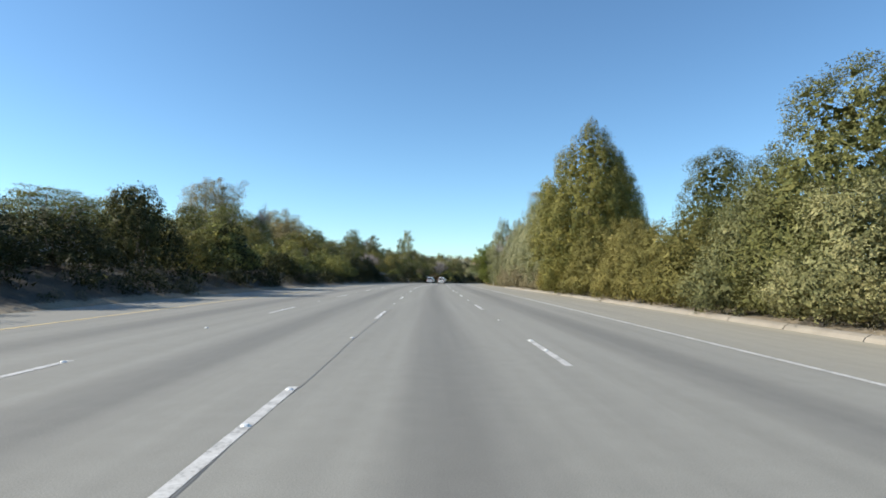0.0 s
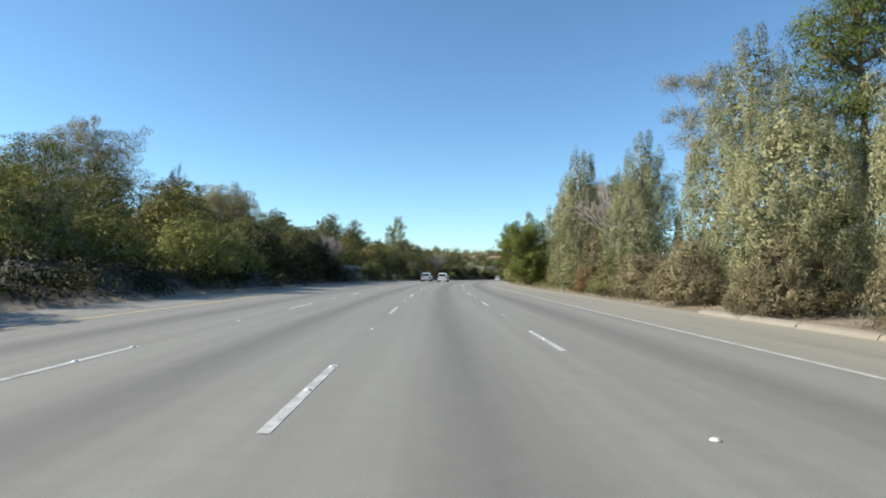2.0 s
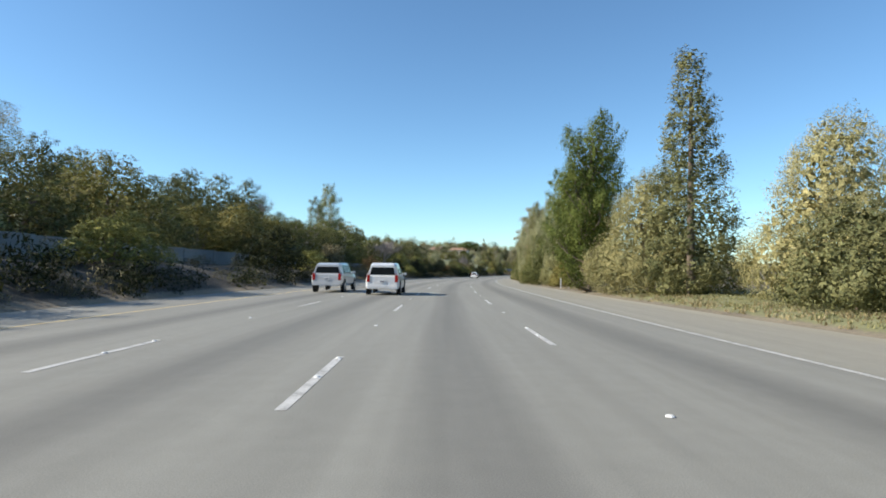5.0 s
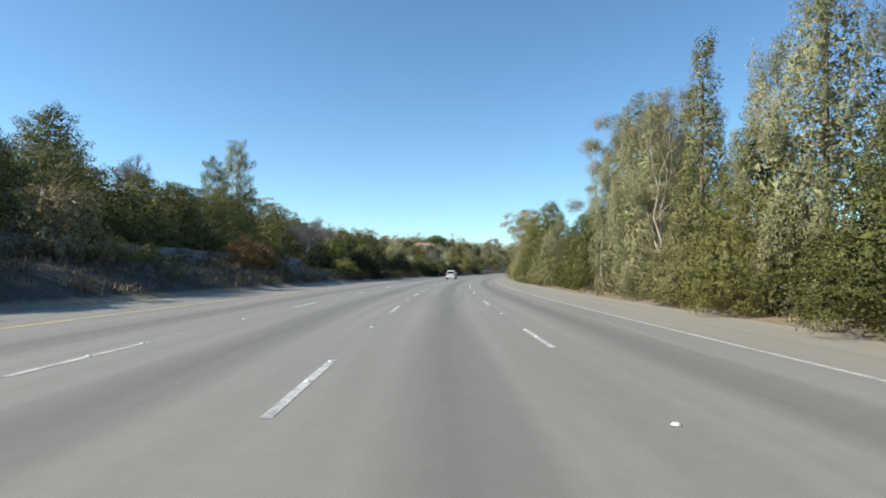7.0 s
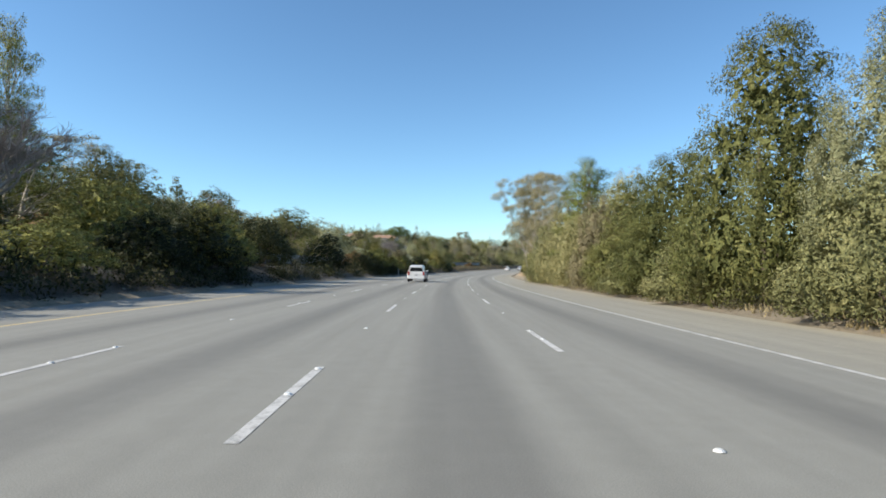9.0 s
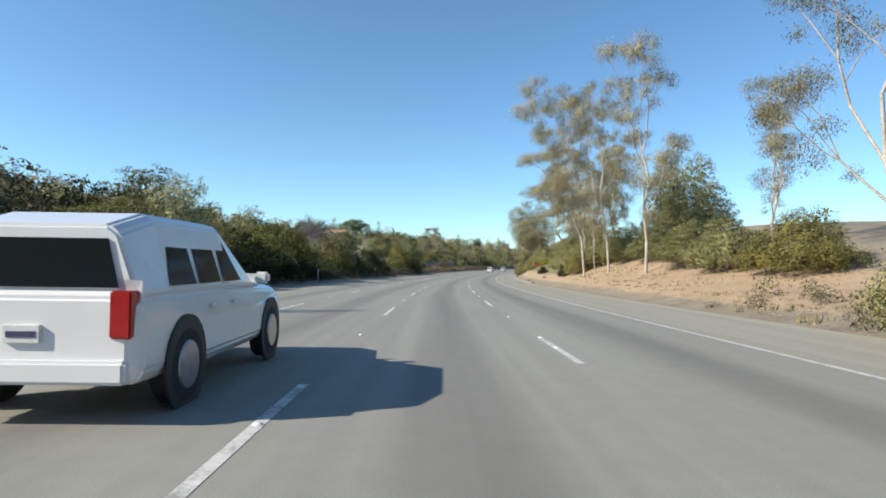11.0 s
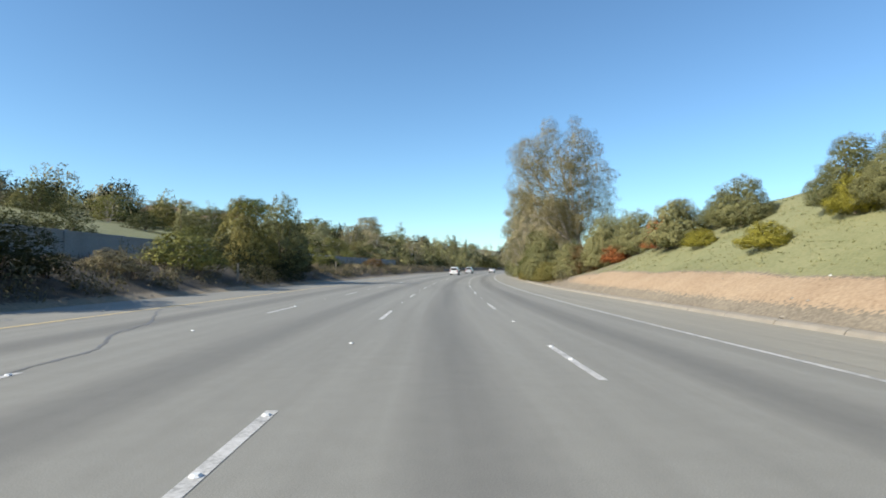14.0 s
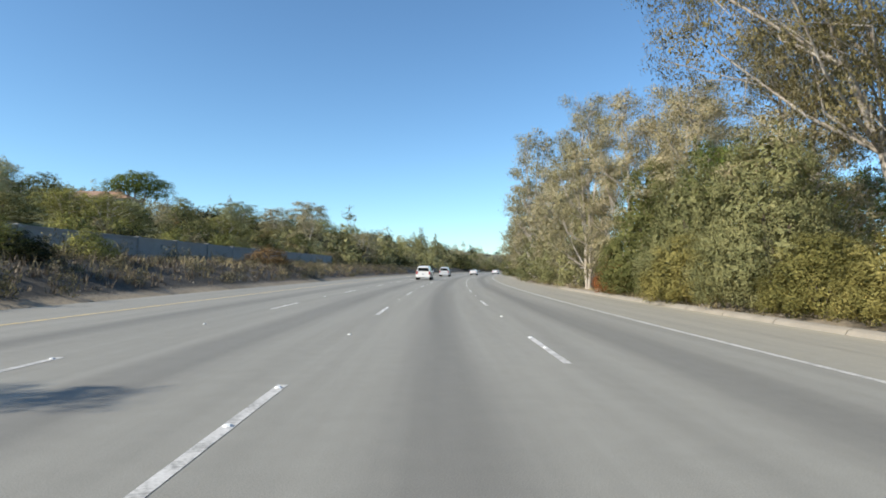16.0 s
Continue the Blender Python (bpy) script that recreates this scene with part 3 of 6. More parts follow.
def gum_tree(rng, h, depth, stems, clear, wide):
    """Steep forking limbs from one or more pale stems; returns tube mesh data and the twig ends."""
    verts, faces, ends = [], [], []

    def grow(p, way, length, r, left):
        bend = rng.normal(0, 0.06 * length, 3)
        e = p + way * length
        mid = (p + e) / 2 + bend
        limb(verts, faces, [p, mid, e], r, r * 0.68, 7 if left > 2 else 4 if left else 3)
        if left == 0:
            ends.append(e)
            return
        if left <= 2:
            ends.append(mid + rng.normal(0, 0.03 * h, 3))
        else:                                                        # side shoots low on the stems
            for q in range(2 if left == depth else 1):
                a = rng.uniform(0, 6.28)
                w = way * 0.8 + np.array((math.cos(a), math.sin(a), 0.1)) * rng.uniform(0.6, 1.0)
                f = rng.uniform(0.3, 0.85) if left < depth else rng.uniform(0.55, 0.95)
                grow(p + (e - p) * f + bend * 0.6, w / np.linalg.norm(w), length * rng.uniform(0.4, 0.62), r * 0.42, min(left - 2, 2))
        n = 3 if rng.random() < (0.55 if left < depth else 0.2) else 2
        turn = rng.uniform(0, 6.28)
        u = np.cross(way, (0.31, 0.2, 0.93))
        u /= np.linalg.norm(u)
        v = np.cross(way, u)
        for i in range(n):
            a = turn + 6.28 * i / n + rng.uniform(-0.4, 0.4)
            tilt = rng.uniform(0.25, 0.62) * wide * (0.55 if i == 0 else 1.0)
            w = way + tilt * (math.cos(a) * u + math.sin(a) * v)
            w[2] += 0.10 if left > 1 else -0.12
            grow(e, w / np.linalg.norm(w), length * rng.uniform(0.62, 0.86), r * (0.68 if i == 0 else 0.52), left - 1)

    for k in range(stems):
        a = k * 2.4 + rng.uniform(0, 1)
        lean = (0.05 if stems == 1 else 0.2) * rng.uniform(0.6, 1.3)
        w = np.array((math.cos(a) * lean, math.sin(a) * lean, 1.0))
        grow(np.array((math.cos(a) * 0.02 * h * (stems > 1), math.sin(a) * 0.02 * h * (stems > 1), -0.3)), w / np.linalg.norm(w), h * clear * rng.uniform(0.85, 1.1), 0.0095 * h * (0.75 if stems > 1 else 1.0), depth)
    return verts, faces, ends


def clump_tree(rng, h, w, n, low=0.30, size=1.0, flat=(0.5, 0.75), mid_=0.42, crest=0.94):
    """A spreading tree: three pale stems, and a rising limb to each of the leaf clumps that make up a domed crown."""
    verts, faces, clumps = [], [], []
    stems = []
    for k in range(3):
        a = k * 2.1 + rng.uniform(0, 0.6)
        foot = np.array((math.cos(a) * 0.25, math.sin(a) * 0.25, -0.3))
        top = np.array((math.cos(a) * w * 0.16, math.sin(a) * w * 0.16, h * rng.uniform(0.72, 0.85)))
        pts = [foot + (top - foot) * f + np.array((math.cos(a), math.sin(a), 0)) * 0.02 * h * math.sin(f * 3.1) * (k - 1) + rng.normal(0, 0.006 * h, 3) * (f > 0) for f in np.linspace(0, 1, 7)]
        limb(verts, faces, pts, 0.0115 * h, 0.003 * h, 8)
        stems.append(pts)
    for i in range(n):
        f = (i + 0.5) / n
        z = h * (low + (crest - low) * f + rng.normal(0, 0.02))
        wide = w * 0.5 * math.sqrt(max(0.03, 1 - ((f - mid_) / 0.62) ** 2)) * rng.uniform(0.5, 1.0)
        a = i * 2.4 + rng.uniform(-0.4, 0.4)
        c = np.array((math.cos(a) * wide, math.sin(a) * wide, z))
        r = w * rng.uniform(0.08, 0.135) * size
        clumps.append((tuple(c), (r, r, r * rng.uniform(*flat))))
        for q in range(2):
            g = rng.normal(0, 0.6 * r, 3)
            clumps.append((tuple(c + g), (r * 0.62, r * 0.62, r * 0.42)))
        pts = min(stems, key=lambda p: abs(math.atan2(math.sin(math.atan2(p[-1][1], p[-1][0]) - a), math.cos(math.atan2(p[-1][1], p[-1][0]) - a))))
        start = min(pts[1:], key=lambda p: abs(p[2] - (z - 0.75 * wide - 0.06 * h)))
        mid = (start + c) / 2 + rng.normal(0, 0.02 * h, 3) - np.array((0, 0, 0.012 * h))
        limb(verts, faces, [start, mid, c], 0.0048 * h, 0.0016 * h, 5)
        for q in range(3):
            limb(verts, faces, [mid + (c - mid) * rng.uniform(0.2, 0.8), c + rng.normal(0, 0.7 * r, 3)], 0.0016 * h, 0.0008 * h, 3)
    return verts, faces, clumps


def dome(rng, n, w, h, low=0.05, rad=0.3):
    out = []
    for i in range(n):
        a, q = i * 2.4 + rng.uniform(-0.4, 0.4), math.sqrt((i + 0.5) / n)
        z = h * (low + (0.72 - low) * (1 - q ** 2.2) * rng.uniform(0.75, 1.1)) + h * 0.12
        r = rad * rng.uniform(0.75, 1.2)
        out.append(((math.cos(a) * q * w * 0.34, math.sin(a) * q * w * 0.34, z), (r * w * 0.8, r * w * 0.8, r * h * 0.85)))
    for i in range(n // 3):
        (x, y, z), (r, _, rz) = out[int(rng.integers(n))]
        g = rng.normal(size=3)
        g /= np.linalg.norm(g)
        out.append(((x + g[0] * r * 0.9, y + g[1] * r * 0.9, max(0.1, z + abs(g[2]) * rz * 0.9)), (r * 0.5, r * 0.5, rz * 0.5)))
    for i in range(n // 2):
        a = i * 2.4 * 2 + rng.uniform(0, 1)
        out.append(((math.cos(a) * w * 0.33, math.sin(a) * w * 0.33, h * rng.uniform(0.14, 0.24)), (w * 0.17, w * 0.17, h * 0.2)))
    return out


def spire(rng, n, w, h, shape, stretch=1.6, bottom=0.03):
    out = []
    for i in range(n):
        f = (i + 0.5) / n
        z = h * (bottom + (0.95 - bottom) * f)
        rr = w * 0.5 * shape(f)
        a = i * 2.4 + rng.uniform(-0.5, 0.5)
        r = max(0.10 * w, rr * rng.uniform(0.42, 0.62))
        o = max(0.0, rr - r) * rng.uniform(0.8, 1.15)
        out.append(((math.cos(a) * o, math.sin(a) * o, z), (r, r, min(r * stretch, h * 0.16))))
    for i in range(5):
        z = h * (0.12 + 0.15 * i)
        r = w * 0.26 * shape(z / h)
        out.append(((0, 0, z), (r, r, h * 0.13)))
    return out


def skeleton_tree(rng, h, w, clear, forks, lean=0.12, rise=(0.08, 0.2), last=0.95, taper=0.45):
    """Trunk and rising limbs; returns tube mesh data and the limb ends."""
    verts, faces, ends = [], [], []
    base = np.array((0, 0, -0.3))
    top = np.array((rng.uniform(-lean, lean) * h, rng.uniform(-lean, lean) * h, h * 0.82))
    pts = [base + (top - base) * f + np.array((rng.normal(0, 0.012 * h), rng.normal(0, 0.012 * h), 0)) * (f > 0) for f in np.linspace(0, 1, 7)]
    limb(verts, faces, pts, 0.015 * h, 0.004 * h, 8)
    ends.append(pts[-1])
    for i in range(forks):
        f = clear + (last - clear) * (i + 0.5) / forks
        k = f * 6
        p = pts[int(k)] + (pts[min(int(k) + 1, 6)] - pts[int(k)]) * (k - int(k))
        a = i * 2.4 + rng.uniform(-0.4, 0.4)
        reach = w * 0.5 * rng.uniform(0.55, 1.0) * (1 - taper * max(0, f - 0.5) * 2)
        e = p + np.array((math.cos(a) * reach, math.sin(a) * reach, h * rng.uniform(*rise)))
        mid = (p + e) / 2 + np.array((0, 0, -0.02 * h)) + rng.normal(0, 0.015 * h, 3)
        limb(verts, faces, [p, mid, e], 0.009 * h * (1.2 - f * 0.5), 0.003 * h, 5)
        ends.append(e)
        for q in range(2):
            e2 = mid + np.array((rng.normal(0, 0.10 * w), rng.normal(0, 0.10 * w), h * rng.uniform(0.05, 0.14)))
            limb(verts, faces, [mid, (mid + e2) / 2 + rng.normal(0, 0.01 * h, 3), e2], 0.004 * h, 0.0018 * h, 4)
            ends.append(e2)
    return verts, faces, ends


def twig_tree(rng, h, w):
    """A leafless tree: limbs that fork into fine twigs; returns the wood and the twigs apart."""
    wood, twigs = ([], []), ([], [])

    def grow(p, way, length, r, depth):
        e = p + way * length
        verts, faces = wood if depth > 2 else twigs
        limb(verts, faces, [p, (p + e) / 2 + rng.normal(0, 0.05 * length, 3), e], r, r * 0.6, 5 if depth > 1 else 3)
        if depth == 0:
            return
        for i in range(4 if depth < 4 else 5):
            d2 = way + rng.normal(0, 0.45, 3) * np.array((w / h, w / h, 0.5)) + np.array((0, 0, 0.12))
            grow(p + way * length * rng.uniform(0.55, 1.0), d2 / np.linalg.norm(d2), length * rng.uniform(0.55, 0.8), r * 0.55, depth - 1)

    grow(np.array((0, 0, -0.2)), np.array((0.05, 0.02, 1.0)), h * 0.3, 0.016 * h, 5)
    return wood, twigs


def trunk_only(rng, h, r, n=1, spread=0.0):
    verts, faces = [], []
    for i in range(n):
        a = i * 2.4
        limb(verts, faces, [np.array((0.15 * r * i, 0, -0.3)), np.array((math.cos(a) * spread * 0.5, math.sin(a) * spread * 0.5, h * 0.5)), np.array((math.cos(a) * spread, math.sin(a) * spread, h))], r, r * 0.4, 7)
    return verts, faces


KINDS = {
    # name, leaf, label, category
    "cypress": ("cypress_tree", "cypress", "dense conical bronze-green cypress at the roadside", "tree"),
    "cypress_slim": ("cypress_tree", "olive", "slim dark-green conifer among other trees", "tree"),
    "casuarina": ("conifer_tree", "grey", "tall grey-green feathery conifer at the roadside", "tree"),
    "acacia": ("acacia_tree", "olive", "broad olive-green acacia beside the freeway", "tree"),
    "oak": ("oak_tree", "hill", "dark-green rounded live oak on the slope", "tree"),
    "oak_gold": ("oak_tree", "gold", "sunlit yellow-green oak on the slope", "tree"),
    "thicket": ("scrub_tree", "scrub", "olive-brown scrubby tree crowding the shoulder", "tree"),
    "roadside_oak": ("oak_tree", "olive", "dense olive-green roadside oak in sun", "tree"),
    "willow": ("willow_tree", "grey", "pale grey-green weeping tree behind the hedge", "tree"),
    "stone_pine": ("stone_pine", "pine", "round-topped green stone pine on the hill", "tree"),
    "pine": ("pine_tree", "pine", "bushy bright-green pine beside the verge", "tree"),
    "eucalyptus": ("eucalyptus_tree", "gum", "tall open eucalyptus with pale trunk and limbs", "tree"),
    "eucalyptus_big": ("eucalyptus_tree", "gum_olive", "large spreading eucalyptus with pale forked limbs", "tree"),
    "gum_dense": ("eucalyptus_tree", "gum", "leafy olive-grey eucalyptus with foliage to the ground", "tree"),
    "gum_hill": ("eucalyptus_tree", "hedge", "tall narrow olive-green eucalyptus on the hillside", "tree"),
    "oak_deep": ("oak_tree", "deep", "deep-green rounded oak at the roadside in sun", "tree"),
    "shrub_hedge": ("shrub", "hedge", "olive hedge shrub with sunlit top on the bank", "shrub"),
    "pine_open": ("pine_tree", "pine", "tall open pine with tiers of green needle pads", "tree"),
    "bare": ("bare_tree", "dry", "leafless grey-brown tree with fine twigs", "tree"),
    "shrub_olive": ("shrub", "olive", "olive-green leafy shrub on the verge", "shrub"),
    "shrub_dark": ("shrub", "dark", "dense dark-green shrub with shade put into its leaf colour", "shrub"),
    "shrub_oak": ("shrub", "dark", "large dark-green oak shrub on the bank, shade in its leaf colour", "shrub"),
    "shrub_gold": ("shrub", "gold", "yellow-green sunlit shrub by the shoulder", "shrub"),
    "shrub_lime": ("shrub", "lime", "fresh green shrub on the grassy bank", "shrub"),
    "shrub_dry": ("shrub", "dry", "dry grey-brown brush on the verge", "shrub"),
    "shrub_yellow": ("shrub", "yellow", "bright yellow-green bush on the grassy bank", "shrub"),
    "shrub_rust": ("shrub", "rust", "rusty brown and orange shrub", "shrub"),
    "shrub_red": ("shrub", "red", "shrub covered in bright red-orange berries", "shrub"),
}
STOCK = {}


def stock(kind, variant, far=0):
    """Trunk and crown meshes of a kind, about 10 m high (shrubs 4 m), made once; returns them with their size."""
    key = (kind, variant, far)
    few, grow = ((1.0, 0.9), (0.42, 1.22), (0.17, 1.6))[far]
    if key in STOCK:
        return STOCK[key]
    rng = np.random.default_rng(sum(map(ord, kind)) * 7 + variant)
    leaf = LEAF[KINDS[kind][1]]
    bark = BARK
    if kind.startswith("shrub"):
        h, w = 4.0, 5.0
        tv, tf = trunk_only(rng, h * 0.5, 0.06, 4, 0.6)
        thin = kind in ("shrub_dry", "shrub_rust", "shrub_red")
        lobes = dome(rng, 30, w, h, rad=0.2)
        tuft = tufts(rng, lobes, int(330 * max(few, 0.5)), 0.24 if thin else 0.28, 1.3 if thin else 0.95)
        cv = [core(rng, lobes, 0.5, 10, 0.9), core(rng, lobes, 0.55 if thin else 0.7, int(10 + 40 * few), 0.4),
              cards(rng, tuft, int(20000 * few), (0.09 if not thin else 0.12) * grow, (0.05 if not thin else 0.032) * grow, 0.0 if not thin else -0.5, 0.22, 0.25, lobes)]
        bark = TWIG if thin else BARK
    elif kind in ("oak", "oak_deep", "oak_gold", "roadside_oak", "acacia", "thicket", "willow", "stone_pine"):
        h, w = 10.0, 9.0
        tv, tf = trunk_only(rng, h * 0.55, 0.22, 3, 1.2)
        lobes = dome(rng, 46, w, h, low=0.12 if kind == "oak" else 0.5 if kind == "stone_pine" else 0.02, rad=0.17)
        if kind == "stone_pine":
            lobes = [l for l in lobes if l[0][2] > 0.45 * h]
        soft = kind in ("thicket", "willow")
        tuft = tufts(rng, lobes, int(700 * max(few, 0.45)), 0.36 if soft else 0.44, 1.5 if soft else 0.85)
        cv = [core(rng, lobes, 0.55, 8 if far else 18, 1.2), core(rng, lobes, 0.55 if kind == "willow" else 0.7, int(10 + 80 * few), 0.42 * grow),
              cards(rng, tuft, int(56000 * few), (0.14 if soft else 0.125) * grow, (0.045 if soft else 0.062) * grow, 0.7 if kind == "willow" else -0.3 if soft else 0.1, 0.26 if soft else 0.2, 0.25, lobes)]
    elif kind == "cypress":
        h, w = 12.0, 8.5
        tv, tf = trunk_only(rng, h * 0.8, 0.25)
        lobes = spire(rng, 80, w, h, lambda f: min(1.0, 0.7 + 1.2 * f) * (1 - max(0.0, f - 0.3) / 0.7) ** 0.52 + 0.02, 1.7)
        tuft = tufts(rng, lobes, 700, 0.36, 2.1)
        cv = [core(rng, lobes, 0.6, 60, 0.9), core(rng, lobes, 0.76, 160, 0.3), cards(rng, tuft, 66000, 0.15, 0.05, 0.9, 0.2, 0.2, lobes)]
    elif kind == "cypress_slim":
        h, w = 12.0, 3.6
        tv, tf = trunk_only(rng, h * 0.8, 0.16)
        lobes = spire(rng, 60, w, h, lambda f: (1 - f) ** 0.7 * 1.0 + 0.06, 1.2)
        tuft = tufts(rng, lobes, int(420 * max(few, 0.4)), 0.22, 1.5)
        cv = [core(rng, lobes, 0.7, int(12 + 30 * few), 0.5 * grow), cards(rng, tuft, int(22000 * max(few, 0.3)), 0.13 * grow, 0.05 * grow, 0.1, 0.35, 0.3, lobes)]
    elif kind == "casuarina":
        h, w = 12.0, 5.5
        tv, tf = trunk_only(rng, h * 0.85, 0.17)
        lobes = spire(rng, 66, w, h, lambda f: min(1.0, 0.75 + f) * (1 - max(0.0, f - 0.45) / 0.58) ** 0.7 + 0.03, 2.0)
        tuft = tufts(rng, lobes, 520, 0.23, 2.8, 1.0)                  # upright sprays like small flames
        cv = [core(rng, lobes, 0.5, 24, 0.7), core(rng, lobes, 0.68, 110, 0.3), cards(rng, tuft, 72000, 0.095, 0.031, -1.2, 0.16, 0.15, lobes)]
    elif kind == "pine":
        h, w = 11.0, 7.0
        tv, tf, ends = skeleton_tree(rng, h, w * 0.8, 0.02, 26, 0.03)
        lobes = [(tuple(e), (rng.uniform(0.5, 0.8), rng.uniform(0.5, 0.8), rng.uniform(0.45, 0.7))) for e in ends]
        lobes += [(tuple(np.array((e[0] * q, e[1] * q, e[2] - (1 - q) * 0.5)) + rng.normal(0, 0.18, 3)), (0.62, 0.62, 0.5)) for e in ends for q in (0.45, 0.72)]
        for e in ends:                                               # upswept plumes of needles
            out = np.array((e[0], e[1], 0)) / (math.hypot(e[0], e[1]) + 0.5) * 0.55 + np.array((0, 0, 0.6)) + rng.normal(0, 0.16, 3)
            lobes += [(tuple(e + out * q), (r_, r_, r_ * 1.25)) for q, r_ in ((0.7, 0.46), (1.3, 0.32), (1.75, 0.2))]
        cv = [core(rng, lobes, 0.7, 16), cards(rng, lobes, int(46000 * max(few, 0.4)), 0.19 * grow, 0.033 * grow, -0.7, 0.35, 0.55)]
    elif kind == "pine_open":
        h, w = 13.0, 8.0
        tv, tf, ends = skeleton_tree(rng, h, w, 0.22, 24, 0.03, (-0.03, 0.06), 1.0, 0.88)
        lobes = []
        for e in ends:                                               # flat pads of needles along the outer half of each limb
            for q in (0.62, 0.82, 1.0):
                r_ = rng.uniform(0.42, 0.78) * (0.75 + 0.35 * q)
                lobes.append((tuple(np.array((e[0] * q, e[1] * q, e[2] - (1 - q) * 0.8)) + rng.normal(0, 0.12, 3)), (r_, r_, r_ * 0.58)))
        cv = [core(rng, lobes, 0.6, 12, 0.4), cards(rng, lobes, int(44000 * max(few, 0.4)), 0.17 * grow, 0.03 * grow, -0.5, 0.25, 0.45)]
    elif kind in ("gum_dense", "gum_hill"):
        h, w = 14.0, 7.0
        tv, tf, lobes = clump_tree(rng, h, w, 46, 0.10, 1.2)
        cv = [core(rng, lobes, 0.6, int(6 + 10 * few), 0.5), cards(rng, lobes, int(52000 * max(few, 0.3)), 0.14 * grow, 0.045 * grow, 0.6, 0.3, 0.45)]
        bark = PALE_BARK
    elif kind.startswith("eucalyptus"):
        big = kind.endswith("big")
        h, w = (19.0, 14.0) if big else (16.0, 8.5)
        if big:
            tv, tf, lobes = clump_tree(rng, h, w, 34, 0.30, 1.5, (0.55, 0.75), 0.64, 0.86)
        else:
            tv, tf, ends = gum_tree(rng, h, 4, 1, 0.36, 0.8)
            lobes = [(tuple(e - np.array((0, 0, rng.uniform(0.0, 0.5)))), tuple(rng.uniform(0.5, 1.05) * np.array((1, 1, rng.uniform(0.6, 1.0))) * 0.8)) for e in ends]
        cv = ([core(rng, lobes, 0.7, 80, 0.45)] if big else []) + [cards(rng, lobes, int((130000 if big else 25000) * max(few, 0.3)), (0.14 if big else 0.165) * grow, (0.05 if big else 0.045) * grow, 0.8, 0.1 if big else 0.36, 0.35 if big else 0.6)]
        bark = PALE_BARK
    elif kind == "bare":
        h, w = 9.0, 8.0
        (tv, tf), (gv, gf) = twig_tree(rng, h, w)
        cv = []
        twigs = mesh_from("crown", gv, gf, TWIG)
        bark = TWIG
    trunk = mesh_from("trunk", tv, tf, bark, True)
    crown = leafy("crown", leaf, cv) if cv else twigs
    pts = np.concatenate([q[0] for q in cv]) if cv else np.array(gv)
    lo, hi = np.percentile(pts, 2, axis=0), np.percentile(pts, 98, axis=0)
    h, w = float(np.percentile(pts[:, 2], 99.6)), float((hi[0] - lo[0] + hi[1] - lo[1]) / 2)
    STOCK[key] = (trunk, crown, h, w)
    return STOCK[key]


def plant(kind, s, d, top, width, label="", lean=0.0):
    """A tree or shrub at (s, d) whose top is that high over the road and whose crown is that wide; lean in degrees towards the road."""
    k = int(abs(s) * 7 + abs(d) * 3)
    variants = 2 if kind in ("casuarina", "eucalyptus", "gum_dense", "pine", "oak", "roadside_oak", "thicket") or kind.startswith("shrub") else 1
    trunk, crown, h, w = stock(kind, k % variants, 2 if d < -24 or d > 24 or s > 516 else 1 if d < 0 else 0)
    name, _, text, category = KINDS[kind]
    at_ = spot(s, d, -0.05)
    tall = max(1.2, top + float(np.interp(s, S_AT, ROAD_Z)) - at_.z)
    root = new(name)
    if category == "shrub" and width > 4.5:              # hedges spread along the road
        turn, across = radians(heading(s)) + (k % 2) * math.pi, max(4.5, width * 0.6)
    else:
        turn, across = k * 2.1, width
    tt = radians(heading(s))
    tip = Matrix.Rotation(-radians(lean) * (1 if d > 0 else -1), 4, Vector((-math.sin(tt), math.cos(tt), 0)))
    root.matrix_basis = Matrix.Translation(at_) @ tip @ Matrix.LocRotScale(None, Euler((0, 0, turn)), (across / w, width / w, tall / h))
    for n, me in (("trunk", trunk), ("crown", crown)):
        if me:
            o = new(n, me)
            o.parent = root
    return tagged(root, label or text, category, group="roadside " + category + "s")


plant("oak_deep", 19, 14.2, 8.4, 7.5)
plant("oak_deep", 31, 15.2, 8, 5.5)
plant("oak_deep", 25, 14.5, 6.6, 5)
plant("cypress", 45.3, 12.2, 12.9, 8.4)
plant("cypress", 46.5, 14.2, 11.3, 6)
plant("shrub_gold", 40.5, 11.6, 4.7, 4.5)
plant("shrub_gold", 37, 12.6, 5, 4)
plant("shrub_gold", 33.5, 11.5, 4.3, 4)
plant("shrub_gold", 29.5, 11.7, 4.2, 4)
plant("shrub_gold", 25.5, 11.8, 4, 4.2)
plant("shrub_olive", 21, 11.8, 4.5, 4.5)
plant("shrub_olive", 16, 12, 4.2, 4.5)
plant("shrub_olive", 11, 12, 4.2, 4.5)
plant("shrub_gold", 52, 11.3, 3.8, 3.6)
plant("casuarina", 57.5, 12.2, 8.6, 5.5)
plant("pine_open", 64, 14.6, 12, 6)
plant("casuarina", 64, 12.2, 9, 5)
plant("casuarina", 70.5, 13, 11, 5)
plant("pine_open", 78, 15.5, 13.8, 6)
plant("roadside_oak", 88.5, 19.6, 5.6, 5)
plant("roadside_oak", 84, 18.4, 5.2, 4.6)
plant("casuarina", 77, 12, 8, 4.5)
plant("casuarina", 83.5, 14, 12.2, 5.6)
plant("casuarina", 95, 13, 10.3, 4.6)
plant("eucalyptus", 100.5, 19, 16, 6.5)
plant("casuarina", 108.2, 12, 11.9, 5)
plant("shrub_dry", 56, 11.1, 2.6, 3)
